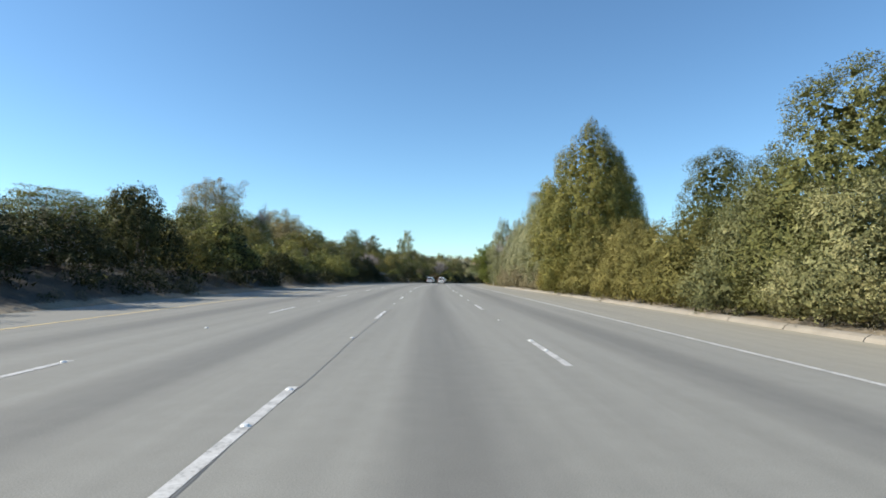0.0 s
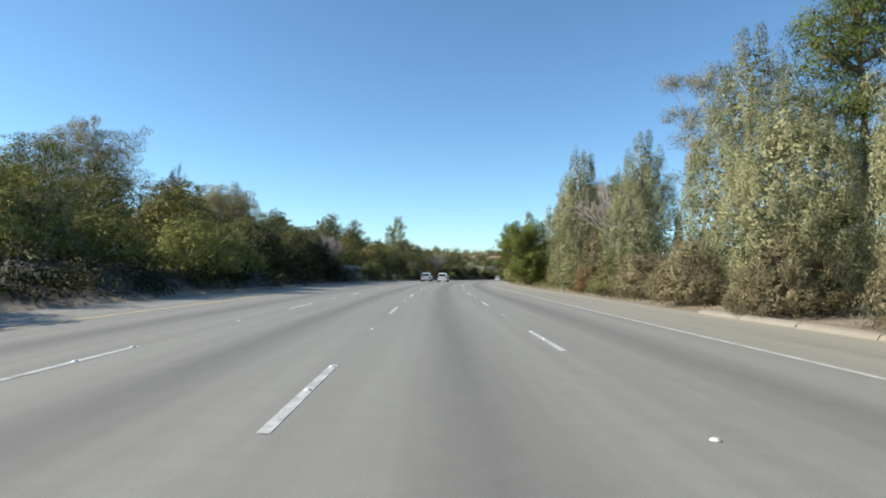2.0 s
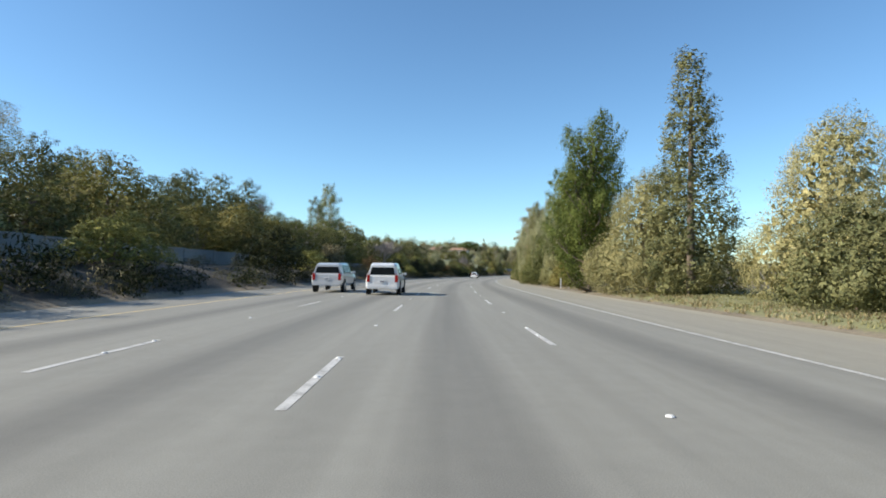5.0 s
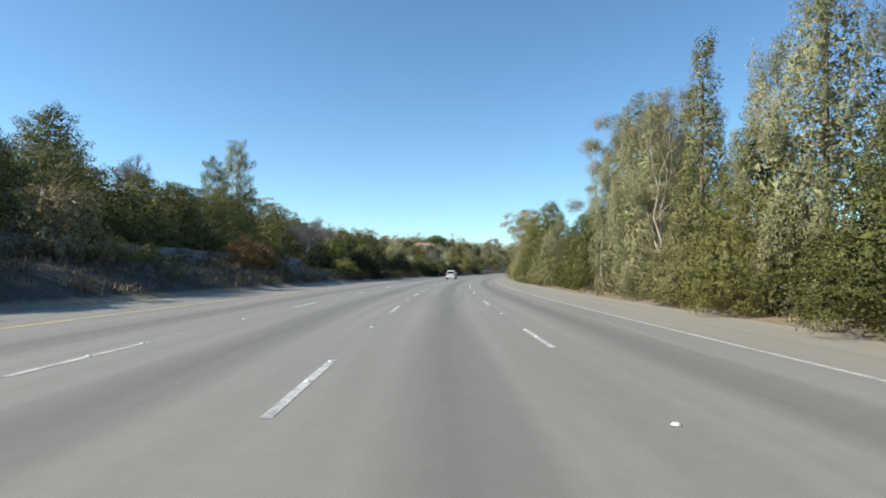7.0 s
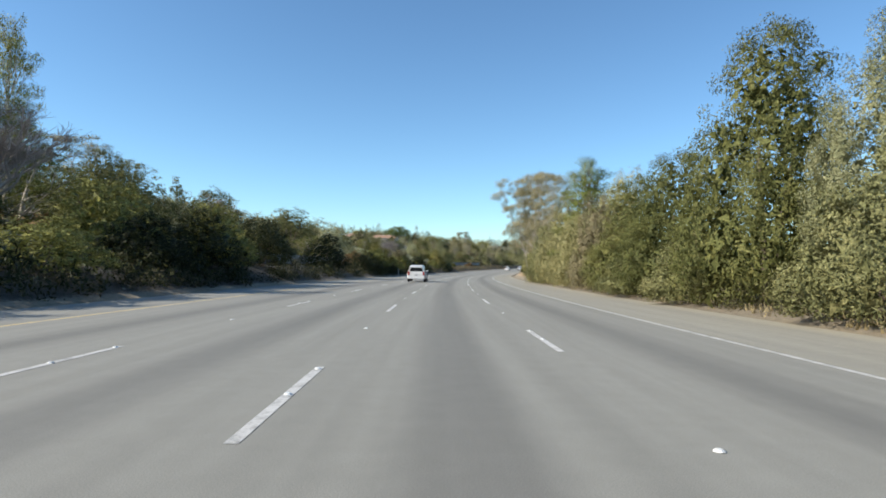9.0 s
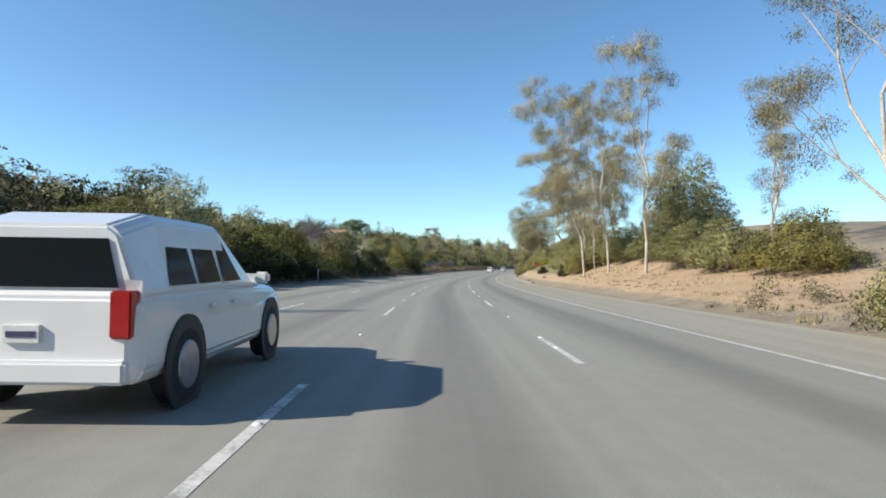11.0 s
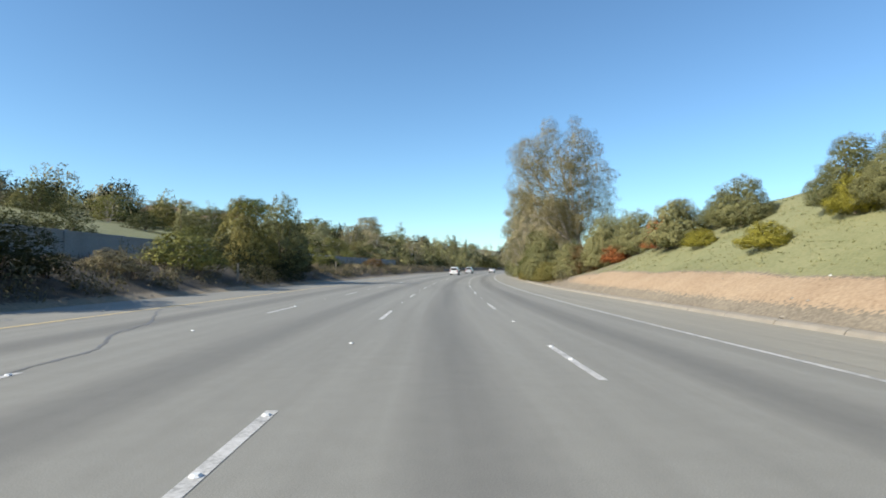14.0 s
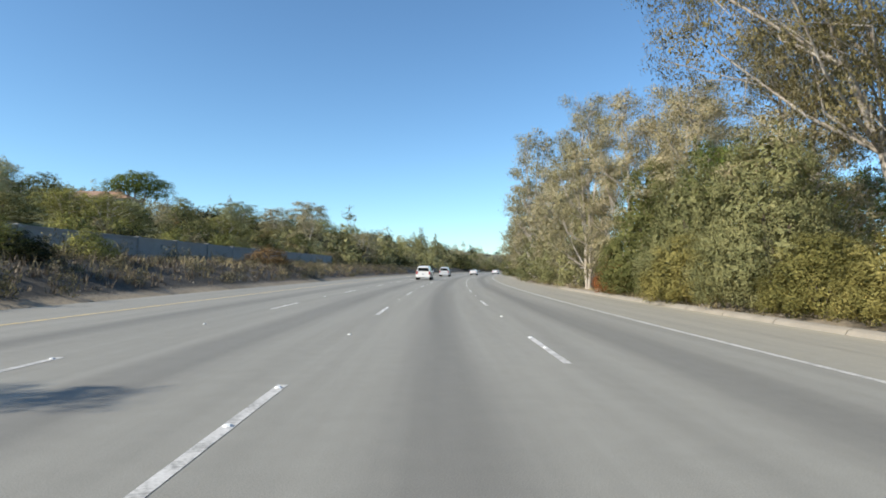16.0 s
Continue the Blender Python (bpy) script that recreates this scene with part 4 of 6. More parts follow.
plant("shrub_dry", 62, 11.1, 2.6, 3.4)
plant("shrub_dry", 69.5, 11.2, 3, 3.6)
plant("shrub_dry", 76, 11.2, 2.8, 3.4)
plant("shrub_dry", 83, 11.3, 3, 3.6)
plant("shrub_dry", 90, 11.5, 2.7, 3.8)
plant("shrub_olive", 95.5, 11.7, 3, 3.6)
plant("shrub_rust", 102.6, 11.4, 1.9, 2.2)
plant("bare", 101, 13.6, 8.5, 6)
plant("shrub_dry", 105, 13.5, 6, 5)
plant("oak_deep", 118, 18, 11.5, 6)
plant("oak_gold", 111, 17.5, 11, 5)
plant("thicket", 114, 14, 6, 5)
plant("gum_dense", 131, 19.5, 12.7, 7)
plant("thicket", 127, 15.5, 8.8, 6)
plant("thicket", 121, 15, 7, 5)
plant("gum_dense", 148, 23, 14, 8)
plant("gum_dense", 148, 17.5, 11, 8)
plant("gum_dense", 143, 19, 14.5, 7)
plant("pine", 139.5, 11.3, 8.8, 6.8)
plant("pine", 137, 11.2, 4.5, 4)
plant("pine", 188.5, 10.7, 13.2, 5)
plant("cypress_slim", 178, 14, 14, 5)
plant("thicket", 182, 13, 8, 7)
plant("thicket", 170, 17, 8.5, 6.5)
plant("thicket", 160, 18, 9, 7)
plant("shrub_olive", 165, 14.5, 4, 5)
plant("pine", 200, 12.8, 11, 6)
plant("casuarina", 206, 13, 12, 6)
plant("casuarina", 209.5, 12.8, 10, 5)
plant("pine_open", 220, 16.6, 12.9, 5.5)
plant("casuarina", 222, 12.5, 11.4, 5)
plant("cypress_slim", 227.6, 10.9, 11.2, 2.6)
plant("casuarina", 234.5, 11.3, 10.6, 4.4)
plant("casuarina", 240, 12, 12.4, 5.4)
plant("roadside_oak", 238, 13.8, 10.5, 5)
plant("eucalyptus", 246.5, 11.6, 12.6, 5.0)
plant("oak_deep", 223.5, 11.4, 6.5, 5)
plant("oak_deep", 216, 11.8, 6, 6)
plant("shrub_olive", 205, 11.8, 4.5, 4.5)
plant("roadside_oak", 229, 11.5, 5, 4.5)
plant("shrub_gold", 203, 11.2, 2.6, 2.6)
plant("shrub_dry", 241, 12.4, 2.4, 4.0)
plant("oak_deep", 252, 12.4, 6.8, 5)
plant("oak_deep", 256.5, 12.4, 6.6, 5)
plant("pine", 260, 14.5, 7.4, 4.5)
plant("casuarina", 264, 13, 3.8, 3)
plant("shrub_red", 268, 11.9, 2.3, 2.3)
plant("shrub_olive", 265.5, 11.6, 2.4, 3.0)
plant("shrub_dry", 270.5, 11.9, 2.2, 3.0)
plant("shrub_olive", 272, 12, 3.5, 4.5)
plant("shrub_olive", 277.5, 11.6, 4.5, 4.4)
plant("casuarina", 279.5, 13.4, 9, 4.4)
plant("pine_open", 286, 22.5, 14.8, 9)
plant("roadside_oak", 290, 25.5, 7.6, 6.5)
plant("roadside_oak", 284, 24.5, 7.2, 5.5)
plant("gum_dense", 278.5, 22, 6.8, 5)
plant("oak_deep", 285.5, 12.9, 11.1, 6.6)
plant("oak_deep", 293.5, 12.4, 7.6, 6)
plant("oak_deep", 299, 12.2, 7.1, 6)
plant("shrub_olive", 288, 11.2, 3.2, 4)
plant("shrub_olive", 295, 11, 2.6, 4)
plant("shrub_dry", 304.5, 11.3, 6.8, 4.4)
plant("thicket", 308, 13.6, 9, 5.4)
plant("pine_open", 317, 13, 11.8, 6)
plant("thicket", 313, 11.6, 6.5, 5)
plant("thicket", 322, 12, 8.5, 5.5)
plant("roadside_oak", 327, 11, 6.5, 5)
plant("eucalyptus", 331, 11.7, 12.5, 5.5)
plant("eucalyptus", 338, 12.4, 14, 5.5)
plant("shrub_olive", 334, 11.6, 4, 4.2)
plant("shrub_rust", 332, 10.7, 2, 2.6)
plant("eucalyptus", 375.7, 12.4, 19, 6.5, lean=9)
plant("eucalyptus", 374.2, 14.2, 18, 5, lean=7)
plant("eucalyptus", 365.2, 14.6, 18, 5.5, lean=4)
plant("eucalyptus", 388, 17.8, 16, 7)
plant("willow", 389, 26.5, 14.5, 7)
plant("cypress_slim", 385, 22, 13.6, 3.6)
plant("cypress_slim", 382.2, 22.4, 12.2, 3.4)
plant("roadside_oak", 381, 25, 11, 6)
plant("eucalyptus", 356, 19, 13, 6)
plant("eucalyptus", 395.2, 16.6, 22, 9, lean=13)
plant("eucalyptus", 391, 16, 20, 8)
plant("eucalyptus", 397.8, 17.2, 18, 9, lean=18)
plant("eucalyptus", 406.5, 15.6, 15, 8.5, lean=9)
plant("eucalyptus", 409, 17.2, 14, 6.5, lean=6)
plant("shrub_olive", 407.5, 15.2, 4.6, 3.8)
plant("eucalyptus", 418, 19, 12.5, 7)
plant("shrub_olive", 398.5, 14.4, 5.6, 5)
plant("shrub_olive", 394, 14.9, 5.6, 5.5)
plant("roadside_oak", 389, 15.6, 6, 5)
plant("roadside_oak", 384, 16, 6, 5.5)
plant("roadside_oak", 404, 16.8, 6.3, 5)
plant("roadside_oak", 378, 17, 6, 5)
plant("roadside_oak", 371, 17.5, 5.5, 5)
plant("roadside_oak", 362, 17, 5, 5.5)
plant("shrub_olive", 356, 16.5, 4.6, 5)
plant("shrub_gold", 384, 13.3, 3.6, 2.5)
plant("shrub_gold", 350, 17, 4.5, 5)
plant("shrub_dark", 411, 12.7, 2, 1.5)
plant("shrub_dark", 387, 12.4, 1.9, 1.3)
plant("shrub_yellow", 449, 16.4, 4.3, 2.2)
plant("shrub_yellow", 439.5, 15.6, 4.0, 2.6)
plant("shrub_olive", 454.5, 16.9, 6.8, 4.4)
plant("roadside_oak", 449, 19, 7.6, 3.8)
plant("roadside_oak", 439, 19.3, 8, 3.5)
plant("roadside_oak", 435.5, 19.2, 7.6, 3.5)
plant("shrub_yellow", 437.5, 18.4, 6, 2.2)
plant("shrub_red", 458.5, 17, 6, 2.7)
plant("roadside_oak", 454.5, 16.9, 6.7, 2.6)
plant("roadside_oak", 453, 19.5, 7.2, 3.4)
plant("shrub_red", 466.5, 15.6, 4.0, 2.6)
plant("roadside_oak", 470, 15.5, 7, 4.2)
plant("roadside_oak", 466, 17.4, 7.1, 4.2)
plant("roadside_oak", 430, 20.5, 9.8, 5)
plant("roadside_oak", 424, 21.5, 10.5, 6)
plant("eucalyptus", 427, 23.5, 14, 7)
plant("shrub_gold", 427, 18.5, 6.6, 3)
plant("eucalyptus_big", 488, 17.0, 21.2, 11.4, lean=14)
plant("roadside_oak", 489, 11.9, 6.4, 5)
plant("gum_dense", 491, 14, 11, 5)
plant("roadside_oak", 482, 14, 5, 5)
plant("roadside_oak", 477, 13.4, 4.0, 4)
plant("roadside_oak", 496, 12.2, 6.6, 5)
plant("shrub_gold", 494, 10.9, 3, 3.6)
plant("oak_deep", 502, 12, 7.4, 5)
plant("gum_dense", 508, 12.9, 13.2, 6)
plant("gum_dense", 506, 15.5, 13, 5)
plant("gum_dense", 503, 15, 12.3, 6.5)
plant("roadside_oak", 494.5, 15.8, 7.4, 4)
plant("gum_dense", 512.5, 11, 14.2, 5.5)
plant("pine", 499, 15, 8.5, 3.6)
plant("shrub_gold", 486, 11.6, 2.6, 3.2)
plant("shrub_gold", 482.5, 11.6, 2.5, 3.2)
plant("shrub_gold", 478, 11.6, 2.4, 3.4)
plant("shrub_red", 505, 10.9, 2.6, 2.4)
plant("pine", 500, 22, 7, 5)
plant("eucalyptus", 238.8, 14.6, 12, 5)
plant("eucalyptus", 244.5, 14.9, 11, 5)
plant("roadside_oak", 474.5, 17, 7, 5)
plant("shrub_rust", 477, 14.5, 4.4, 4)
plant("roadside_oak", 479.5, 16.5, 6.4, 5)
plant("roadside_oak", 481, 20, 8.4, 5)
plant("bare", 292.5, -23, 9.4, 7.5)
# left hedge: shrub_dark and shrub_oak carry the bank's shade in their leaves
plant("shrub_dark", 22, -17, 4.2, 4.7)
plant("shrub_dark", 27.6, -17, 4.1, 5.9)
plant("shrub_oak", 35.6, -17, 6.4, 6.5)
plant("shrub_hedge", 49.7, -17, 5.4, 8.5)
plant("shrub_gold", 41.3, -16.5, 4.3, 5.6)
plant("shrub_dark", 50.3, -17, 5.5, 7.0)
plant("shrub_hedge", 68.8, -19, 4.7, 6.4)
plant("shrub_hedge", 85.2, -20, 6.2, 6.7)
plant("shrub_hedge", 104.8, -20, 6.1, 8.6)
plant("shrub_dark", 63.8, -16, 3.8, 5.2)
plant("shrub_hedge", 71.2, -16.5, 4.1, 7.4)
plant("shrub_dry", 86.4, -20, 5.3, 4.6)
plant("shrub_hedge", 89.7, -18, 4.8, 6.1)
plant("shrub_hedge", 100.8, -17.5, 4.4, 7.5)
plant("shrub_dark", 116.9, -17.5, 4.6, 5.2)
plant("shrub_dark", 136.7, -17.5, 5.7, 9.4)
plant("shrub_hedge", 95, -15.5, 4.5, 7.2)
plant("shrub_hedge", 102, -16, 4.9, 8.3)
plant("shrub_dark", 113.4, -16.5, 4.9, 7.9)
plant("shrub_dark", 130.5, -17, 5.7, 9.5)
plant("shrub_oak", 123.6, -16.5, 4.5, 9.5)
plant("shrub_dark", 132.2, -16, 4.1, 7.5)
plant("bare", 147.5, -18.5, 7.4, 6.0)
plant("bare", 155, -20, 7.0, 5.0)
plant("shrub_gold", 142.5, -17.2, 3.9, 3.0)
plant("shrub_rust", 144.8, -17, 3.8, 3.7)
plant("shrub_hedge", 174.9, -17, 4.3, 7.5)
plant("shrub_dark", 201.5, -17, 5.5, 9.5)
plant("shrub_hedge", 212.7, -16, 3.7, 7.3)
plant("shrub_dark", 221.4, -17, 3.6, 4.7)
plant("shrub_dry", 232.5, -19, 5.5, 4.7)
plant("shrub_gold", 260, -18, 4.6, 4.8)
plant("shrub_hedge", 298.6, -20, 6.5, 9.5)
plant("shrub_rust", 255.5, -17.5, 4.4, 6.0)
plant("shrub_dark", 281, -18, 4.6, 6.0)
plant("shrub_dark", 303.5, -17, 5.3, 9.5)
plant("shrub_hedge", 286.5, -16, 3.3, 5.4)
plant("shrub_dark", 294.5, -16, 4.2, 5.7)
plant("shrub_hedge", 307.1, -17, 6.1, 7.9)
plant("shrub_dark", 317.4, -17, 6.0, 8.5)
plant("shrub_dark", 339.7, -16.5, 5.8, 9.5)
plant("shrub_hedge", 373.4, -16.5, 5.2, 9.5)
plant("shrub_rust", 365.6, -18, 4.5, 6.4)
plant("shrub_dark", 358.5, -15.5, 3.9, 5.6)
# dark front row, added to stand for the hedge's shaded lower half
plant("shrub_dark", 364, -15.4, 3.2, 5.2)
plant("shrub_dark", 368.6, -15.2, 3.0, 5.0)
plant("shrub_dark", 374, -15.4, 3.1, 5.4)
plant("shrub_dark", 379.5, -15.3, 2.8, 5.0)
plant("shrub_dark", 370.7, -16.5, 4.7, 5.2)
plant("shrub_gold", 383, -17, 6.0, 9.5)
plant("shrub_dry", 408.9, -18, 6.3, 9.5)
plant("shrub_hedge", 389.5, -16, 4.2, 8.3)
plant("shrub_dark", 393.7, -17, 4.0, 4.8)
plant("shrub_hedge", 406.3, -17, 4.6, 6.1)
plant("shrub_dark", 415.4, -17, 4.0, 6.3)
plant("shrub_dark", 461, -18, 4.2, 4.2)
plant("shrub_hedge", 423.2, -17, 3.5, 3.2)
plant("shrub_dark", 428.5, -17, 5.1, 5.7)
plant("gum_hill", 124.3, -30, 10.1, 8.5)
plant("oak", 364, -60, 20.1, 11.4)
plant("bare", 359.4, -40, 13.4, 7.4)
plant("eucalyptus", 338, -48, 18.3, 8.9)
plant("oak", 349.7, -50, 16.9, 14.4)
plant("cypress_slim", 371.2, -54, 18.0, 4.5)
plant("oak", 374.9, -50, 15.9, 9.3)
plant("oak", 406.1, -45, 15.9, 15.3)
plant("willow", 378.6, -26, 10.2, 7.4)
plant("bare", 400.5, -18.6, 8.5, 6.5)
plant("oak", 400.7, -24, 7.0, 4.4)
plant("oak", 498.5, -47, 9.6, 6.0)
plant("cypress_slim", 505, -45, 12.2, 2.1)
plant("shrub_lime", 245.7, -25, 5.9, 2.5)
plant("shrub_hedge", 249.7, -25, 6.2, 3.3)
plant("shrub_hedge", 253.9, -25, 5.3, 2.7)
plant("shrub_hedge", 235.4, -18, 3.1, 2.4)
plant("shrub_hedge", 243.4, -20, 3.1, 1.9)
plant("oak", -8, -26.9, 7.9, 8.5)
plant("oak_gold", -0, -26.1, 7.4, 8.5)
plant("oak", 7, -31, 8.7, 8.5)
plant("oak_gold", 15, -27.1, 8.1, 8.5)
plant("oak", 25, -26.1, 7.5, 8.5)
plant("oak_gold", 31, -31.5, 8.9, 8.5)
plant("oak", 38, -32.2, 8.5, 8.5)
plant("gum_hill", 48, -30, 7.9, 8.5)
plant("oak", 55, -27, 7.2, 8.5)
plant("oak_gold", 64, -32, 10.2, 8.5)
plant("oak", 74, -30.1, 9.6, 8.5)
plant("gum_hill", 83, -32.9, 9.3, 8.5)
plant("oak", 90, -32.3, 10.4, 8.5)
plant("oak_gold", 99, -32.9, 9.9, 8.5)
plant("oak_gold", 105, -32.9, 9.5, 8.5)
plant("oak_gold", 115, -26.1, 10.2, 8.5)
plant("oak", 122, -30.3, 10.0, 8.5)
plant("oak_gold", 131, -32.5, 9.6, 8.5)
plant("oak", 138, -26.5, 8.8, 8.5)
plant("gum_hill", 144, -28, 10.0, 8.5)
plant("oak", 153, -32.7, 9.8, 8.5)
plant("oak_gold", 160, -28.7, 9.1, 8.5)
plant("oak", 169, -32.6, 10.4, 8.5)
plant("gum_hill", 177, -29.1, 9.8, 8.5)
plant("oak", 184, -28.9, 9.3, 8.5)
plant("oak_gold", 190, -26.9, 10.3, 8.5)
plant("oak", 198, -28.5, 9.9, 8.5)
plant("gum_hill", 206, -32.7, 9.6, 8.5)
plant("oak_gold", 214, -30.2, 9.0, 8.5)
plant("oak_gold", 221, -27.8, 10.0, 8.5)
plant("oak", 227, -30.8, 9.7, 8.5)
plant("gum_hill", 235, -27.3, 9.0, 8.5)
plant("oak", 244, -32.6, 10.4, 8.5)
plant("oak_gold", 251, -31.2, 9.9, 8.5)
plant("oak", 259, -26.8, 9.2, 8.5)
plant("gum_hill", 266, -28, 10.3, 8.5)
plant("oak", 274, -26.9, 9.8, 8.5)
plant("oak_gold", 284, -30.4, 9.5, 8.5)
plant("oak", 292, -27.1, 8.9, 8.5)
plant("gum_hill", 302, -29, 10.1, 8.5)
plant("oak", 311, -29.2, 9.6, 8.5)
plant("oak_gold", 320, -32.2, 9.3, 8.5)
plant("oak", 330, -27.7, 10.2, 8.5)
plant("gum_hill", 339, -32.3, 7.2, 7.5)
plant("oak", 347, -26.8, 7.2, 7.5)
plant("oak_gold", 354, -28.9, 7.2, 7.5)
plant("oak", 363, -32.8, 7.2, 7.5)
plant("gum_hill", 372, -27.4, 7.2, 7.5)
plant("oak", 381, -27.9, 7.2, 7.5)
plant("oak_gold", 388, -30, 7.2, 7.2)
plant("oak", 397, -29.7, 7.2, 7.3)
plant("gum_hill", 405, -31.4, 7.2, 6.1)
plant("oak_gold", 411, -32, 7.2, 6.3)
plant("oak_gold", 419, -26.5, 6.6, 7.2)
plant("oak", 426, -27.3, 6.8, 7.0)
plant("gum_hill", 433, -31.1, 5.5, 7.5)
plant("oak", 441, -30.2, 5.5, 7.5)
plant("stone_pine", 611, -85, 25.2, 14.5)
plant("eucalyptus", 612, -40, 17.5, 8.0)
plant("eucalyptus", 618, -44, 16.5, 7.0)
plant("eucalyptus", 600, -36, 13.0, 6.0)
plant("willow", 596, -52, 15.5, 7.0)
plant("oak", 600, -66, 17.0, 8.0)
plant("oak", 590, -60, 14.5, 8.0)
plant("willow", 577, -62, 14.0, 6.0)
plant("oak", 566, -68, 13.0, 6.0)
plant("oak", 572, -92, 20.0, 8.0)
plant("eucalyptus", 572, -86, 20.0, 7.0)
plant("oak_gold", 464, -18, 7.6, 5.2)
plant("shrub_gold", 460.2, -16.8, 4.8, 2.6)
plant("roadside_oak", 468.5, -16, 8.4, 4.8)
plant("shrub_oak", 472.4, -16, 5.4, 3.4)
plant("shrub_oak", 469, -15.4, 3.4, 4.0)
plant("shrub_oak", 477, -17.5, 3.6, 5.0)
plant("oak", 596, -82, 18.0, 6.0)
plant("oak", 588, -86, 17.5, 6.0)
plant("willow", 600, -78, 16.5, 5.0)
plant("willow", 523, -43, 11.6, 5.6)
plant("cypress_slim", 554, -74, 15.0, 1.8)
plant("cypress_slim", 556.5, -73.5, 15.3, 1.9)
plant("cypress_slim", 551.5, -75, 14.5, 1.8)
plant("eucalyptus", 548, -80, 17.0, 7.0)
plant("oak", 541, -72, 14.0, 7.0)


# trees on the hill above the sound wall
for kind, s_, d_, top_, wide_ in (
        ("eucalyptus_big", 158, -64, 27.5, 16), ("oak", 150, -58, 19, 9), ("gum_hill", 163, -54, 17.5, 9), ("oak_gold", 172, -56, 17, 8), ("eucalyptus_big", 205, -64, 22, 10), ("oak_gold", 238, -64, 21, 9), ("eucalyptus", 152, -60, 27, 5), ("eucalyptus_big", 182, -50, 18.9, 11), ("eucalyptus_big", 193, -67, 22.1, 9), ("eucalyptus_big", 229, -75, 28.8, 14),
        ("oak", 224.5, -58, 20, 8), ("oak", 254.5, -53, 20.5, 12), ("oak", 298, -70, 27.1, 15), ("gum_hill", 327, -50, 29.2, 6.5), ("gum_hill", 319, -51, 24, 5.5), ("gum_hill", 323, -46, 18.5, 7),
        ("oak", 277.5, -52, 22.3, 10.5), ("oak", 256.5, -45, 16.2, 9), ("oak", 303.8, -56, 17.8, 7), ("bare", 322.8, -72, 25.3, 9), ("oak", 305, -52, 15.7, 8), ("pine", 292, -40, 12, 5.5),
        ("oak", 313, -44, 15.5, 6), ("gum_hill", 308.5, -45, 16.3, 5), ("oak", 335, -44, 16, 8), ("bare", 168, -55, 21.9, 5), ("oak", 118, -60, 14.4, 6), ("oak", 60, -36, 8.2, 6),
        ("oak", 86, -36, 9.5, 7), ("gum_hill", 105, -40, 12.5, 8), ("oak", 135, -45, 14.5, 9), ("oak", 146, -38, 11.5, 8), ("gum_hill", 118, -42, 15.5, 8), ("oak", 207, -60, 19.5, 10), ("oak", 240, -48, 16.5, 9),
        ("oak", 265, -60, 21, 9), ("gum_hill", 211, -42, 12.5, 9), ("oak", 180, -40, 11.5, 8), ("oak_gold", 165, -44, 12, 8), ("oak", 195, -47, 14, 9), ("oak_gold", 285, -44, 14, 8), ("gum_hill", 232, -60, 18.5, 8),
        ("oak", 218, -25.5, 8.6, 7), ("oak_gold", 224, -26, 9, 7), ("oak", 229.5, -25.5, 9.2, 7), ("oak", 235, -26, 9, 7), ("gum_hill", 241, -26, 9.3, 7), ("oak", 246.5, -25.5, 8.8, 7), ("oak", 252, -26, 9.2, 7),
        ("oak", 258, -26, 9.4, 7), ("gum_hill", 264, -25.5, 9, 7), ("oak", 152, -25.5, 8.8, 7), ("gum_hill", 158, -26, 9.4, 7), ("oak", 164, -25.5, 9, 7), ("oak_gold", 170, -26, 9.2, 7),
        ("oak", 452.2, -26.5, 5.7, 5.0), ("oak", 447, -26, 5.2, 4.4), ("oak", 441, -25.5, 6.2, 6), ("oak", 521.5, -66, 17.2, 8.8), ("gum_hill", 509, -60, 13.4, 5.8), ("oak", 518, -50, 10.5, 9), ("gum_hill", 543, -60, 14.6, 9),
        ("oak_gold", 420.8, -28, 8.0, 4.5), ("oak", 478, -27, 6.4, 5), ("gum_hill", 530, -40, 9.5, 6), ("oak", 540, -30, 7.0, 7), ("gum_hill", 555, -34, 8.5, 7), ("oak", 548, -26, 6.2, 6), ("oak", 500, -66, 14.5, 8), ("oak", 560, -66, 16, 9), ("oak_gold", 535, -66, 15, 8),
        ("shrub_hedge", 448.8, -16.5, 4.0, 6.5), ("shrub_dark", 432.5, -15.8, 3.0, 4.4), ("shrub_dry", 439.5, -15.6, 2.0, 3.0),
        ("shrub_dark", 493.8, -17.5, 2.8, 2.6), ("shrub_hedge", 500.8, -19, 3.3, 3.2), ("shrub_rust", 528.8, -18, 3.6, 4.4),
        ("shrub_hedge", 493.5, -19, 3.5, 3.6), ("oak", 136, -58, 17.5, 9), ("gum_hill", 138, -50, 14.5, 10),
        ("oak", 20, -40, 8, 8), ("oak", 40, -38, 8, 7), ("oak", 75, -44, 10.5, 8), ("oak", 98, -52, 13, 8),
        ("cypress_slim", 693.5, -28, 16.7, 5.4), ("cypress_slim", 726, -30, 16.4, 3.6), ("gum_dense", 702.5, -76, 26.7, 13), ("gum_hill", 719, -67, 20.2, 9.9), ("gum_dense", 604, -45, 15, 8), ("gum_dense", 608, -25, 9.7, 7.6),
        ("oak", 644, -25, 7.3, 10), ("gum_hill", 637, -30, 8.7, 9.7), ("oak", 605, -30, 9.9, 8), ("oak", 719, -16, 5.6, 13), ("oak", 764, -14, 5.6, 12), ("gum_hill", 634, -70, 19.9, 14), ("oak", 660, -50, 15, 14),
        ("oak", 672, -24, 8, 10), ("gum_hill", 690, -38, 11, 10), ("oak", 740, -20, 8, 12), ("oak", 780, -24, 9, 14), ("oak", 650, -60, 18.5, 12), ("gum_hill", 680, -64, 19, 12)):
    plant(kind, s_, d_, top_, wide_)
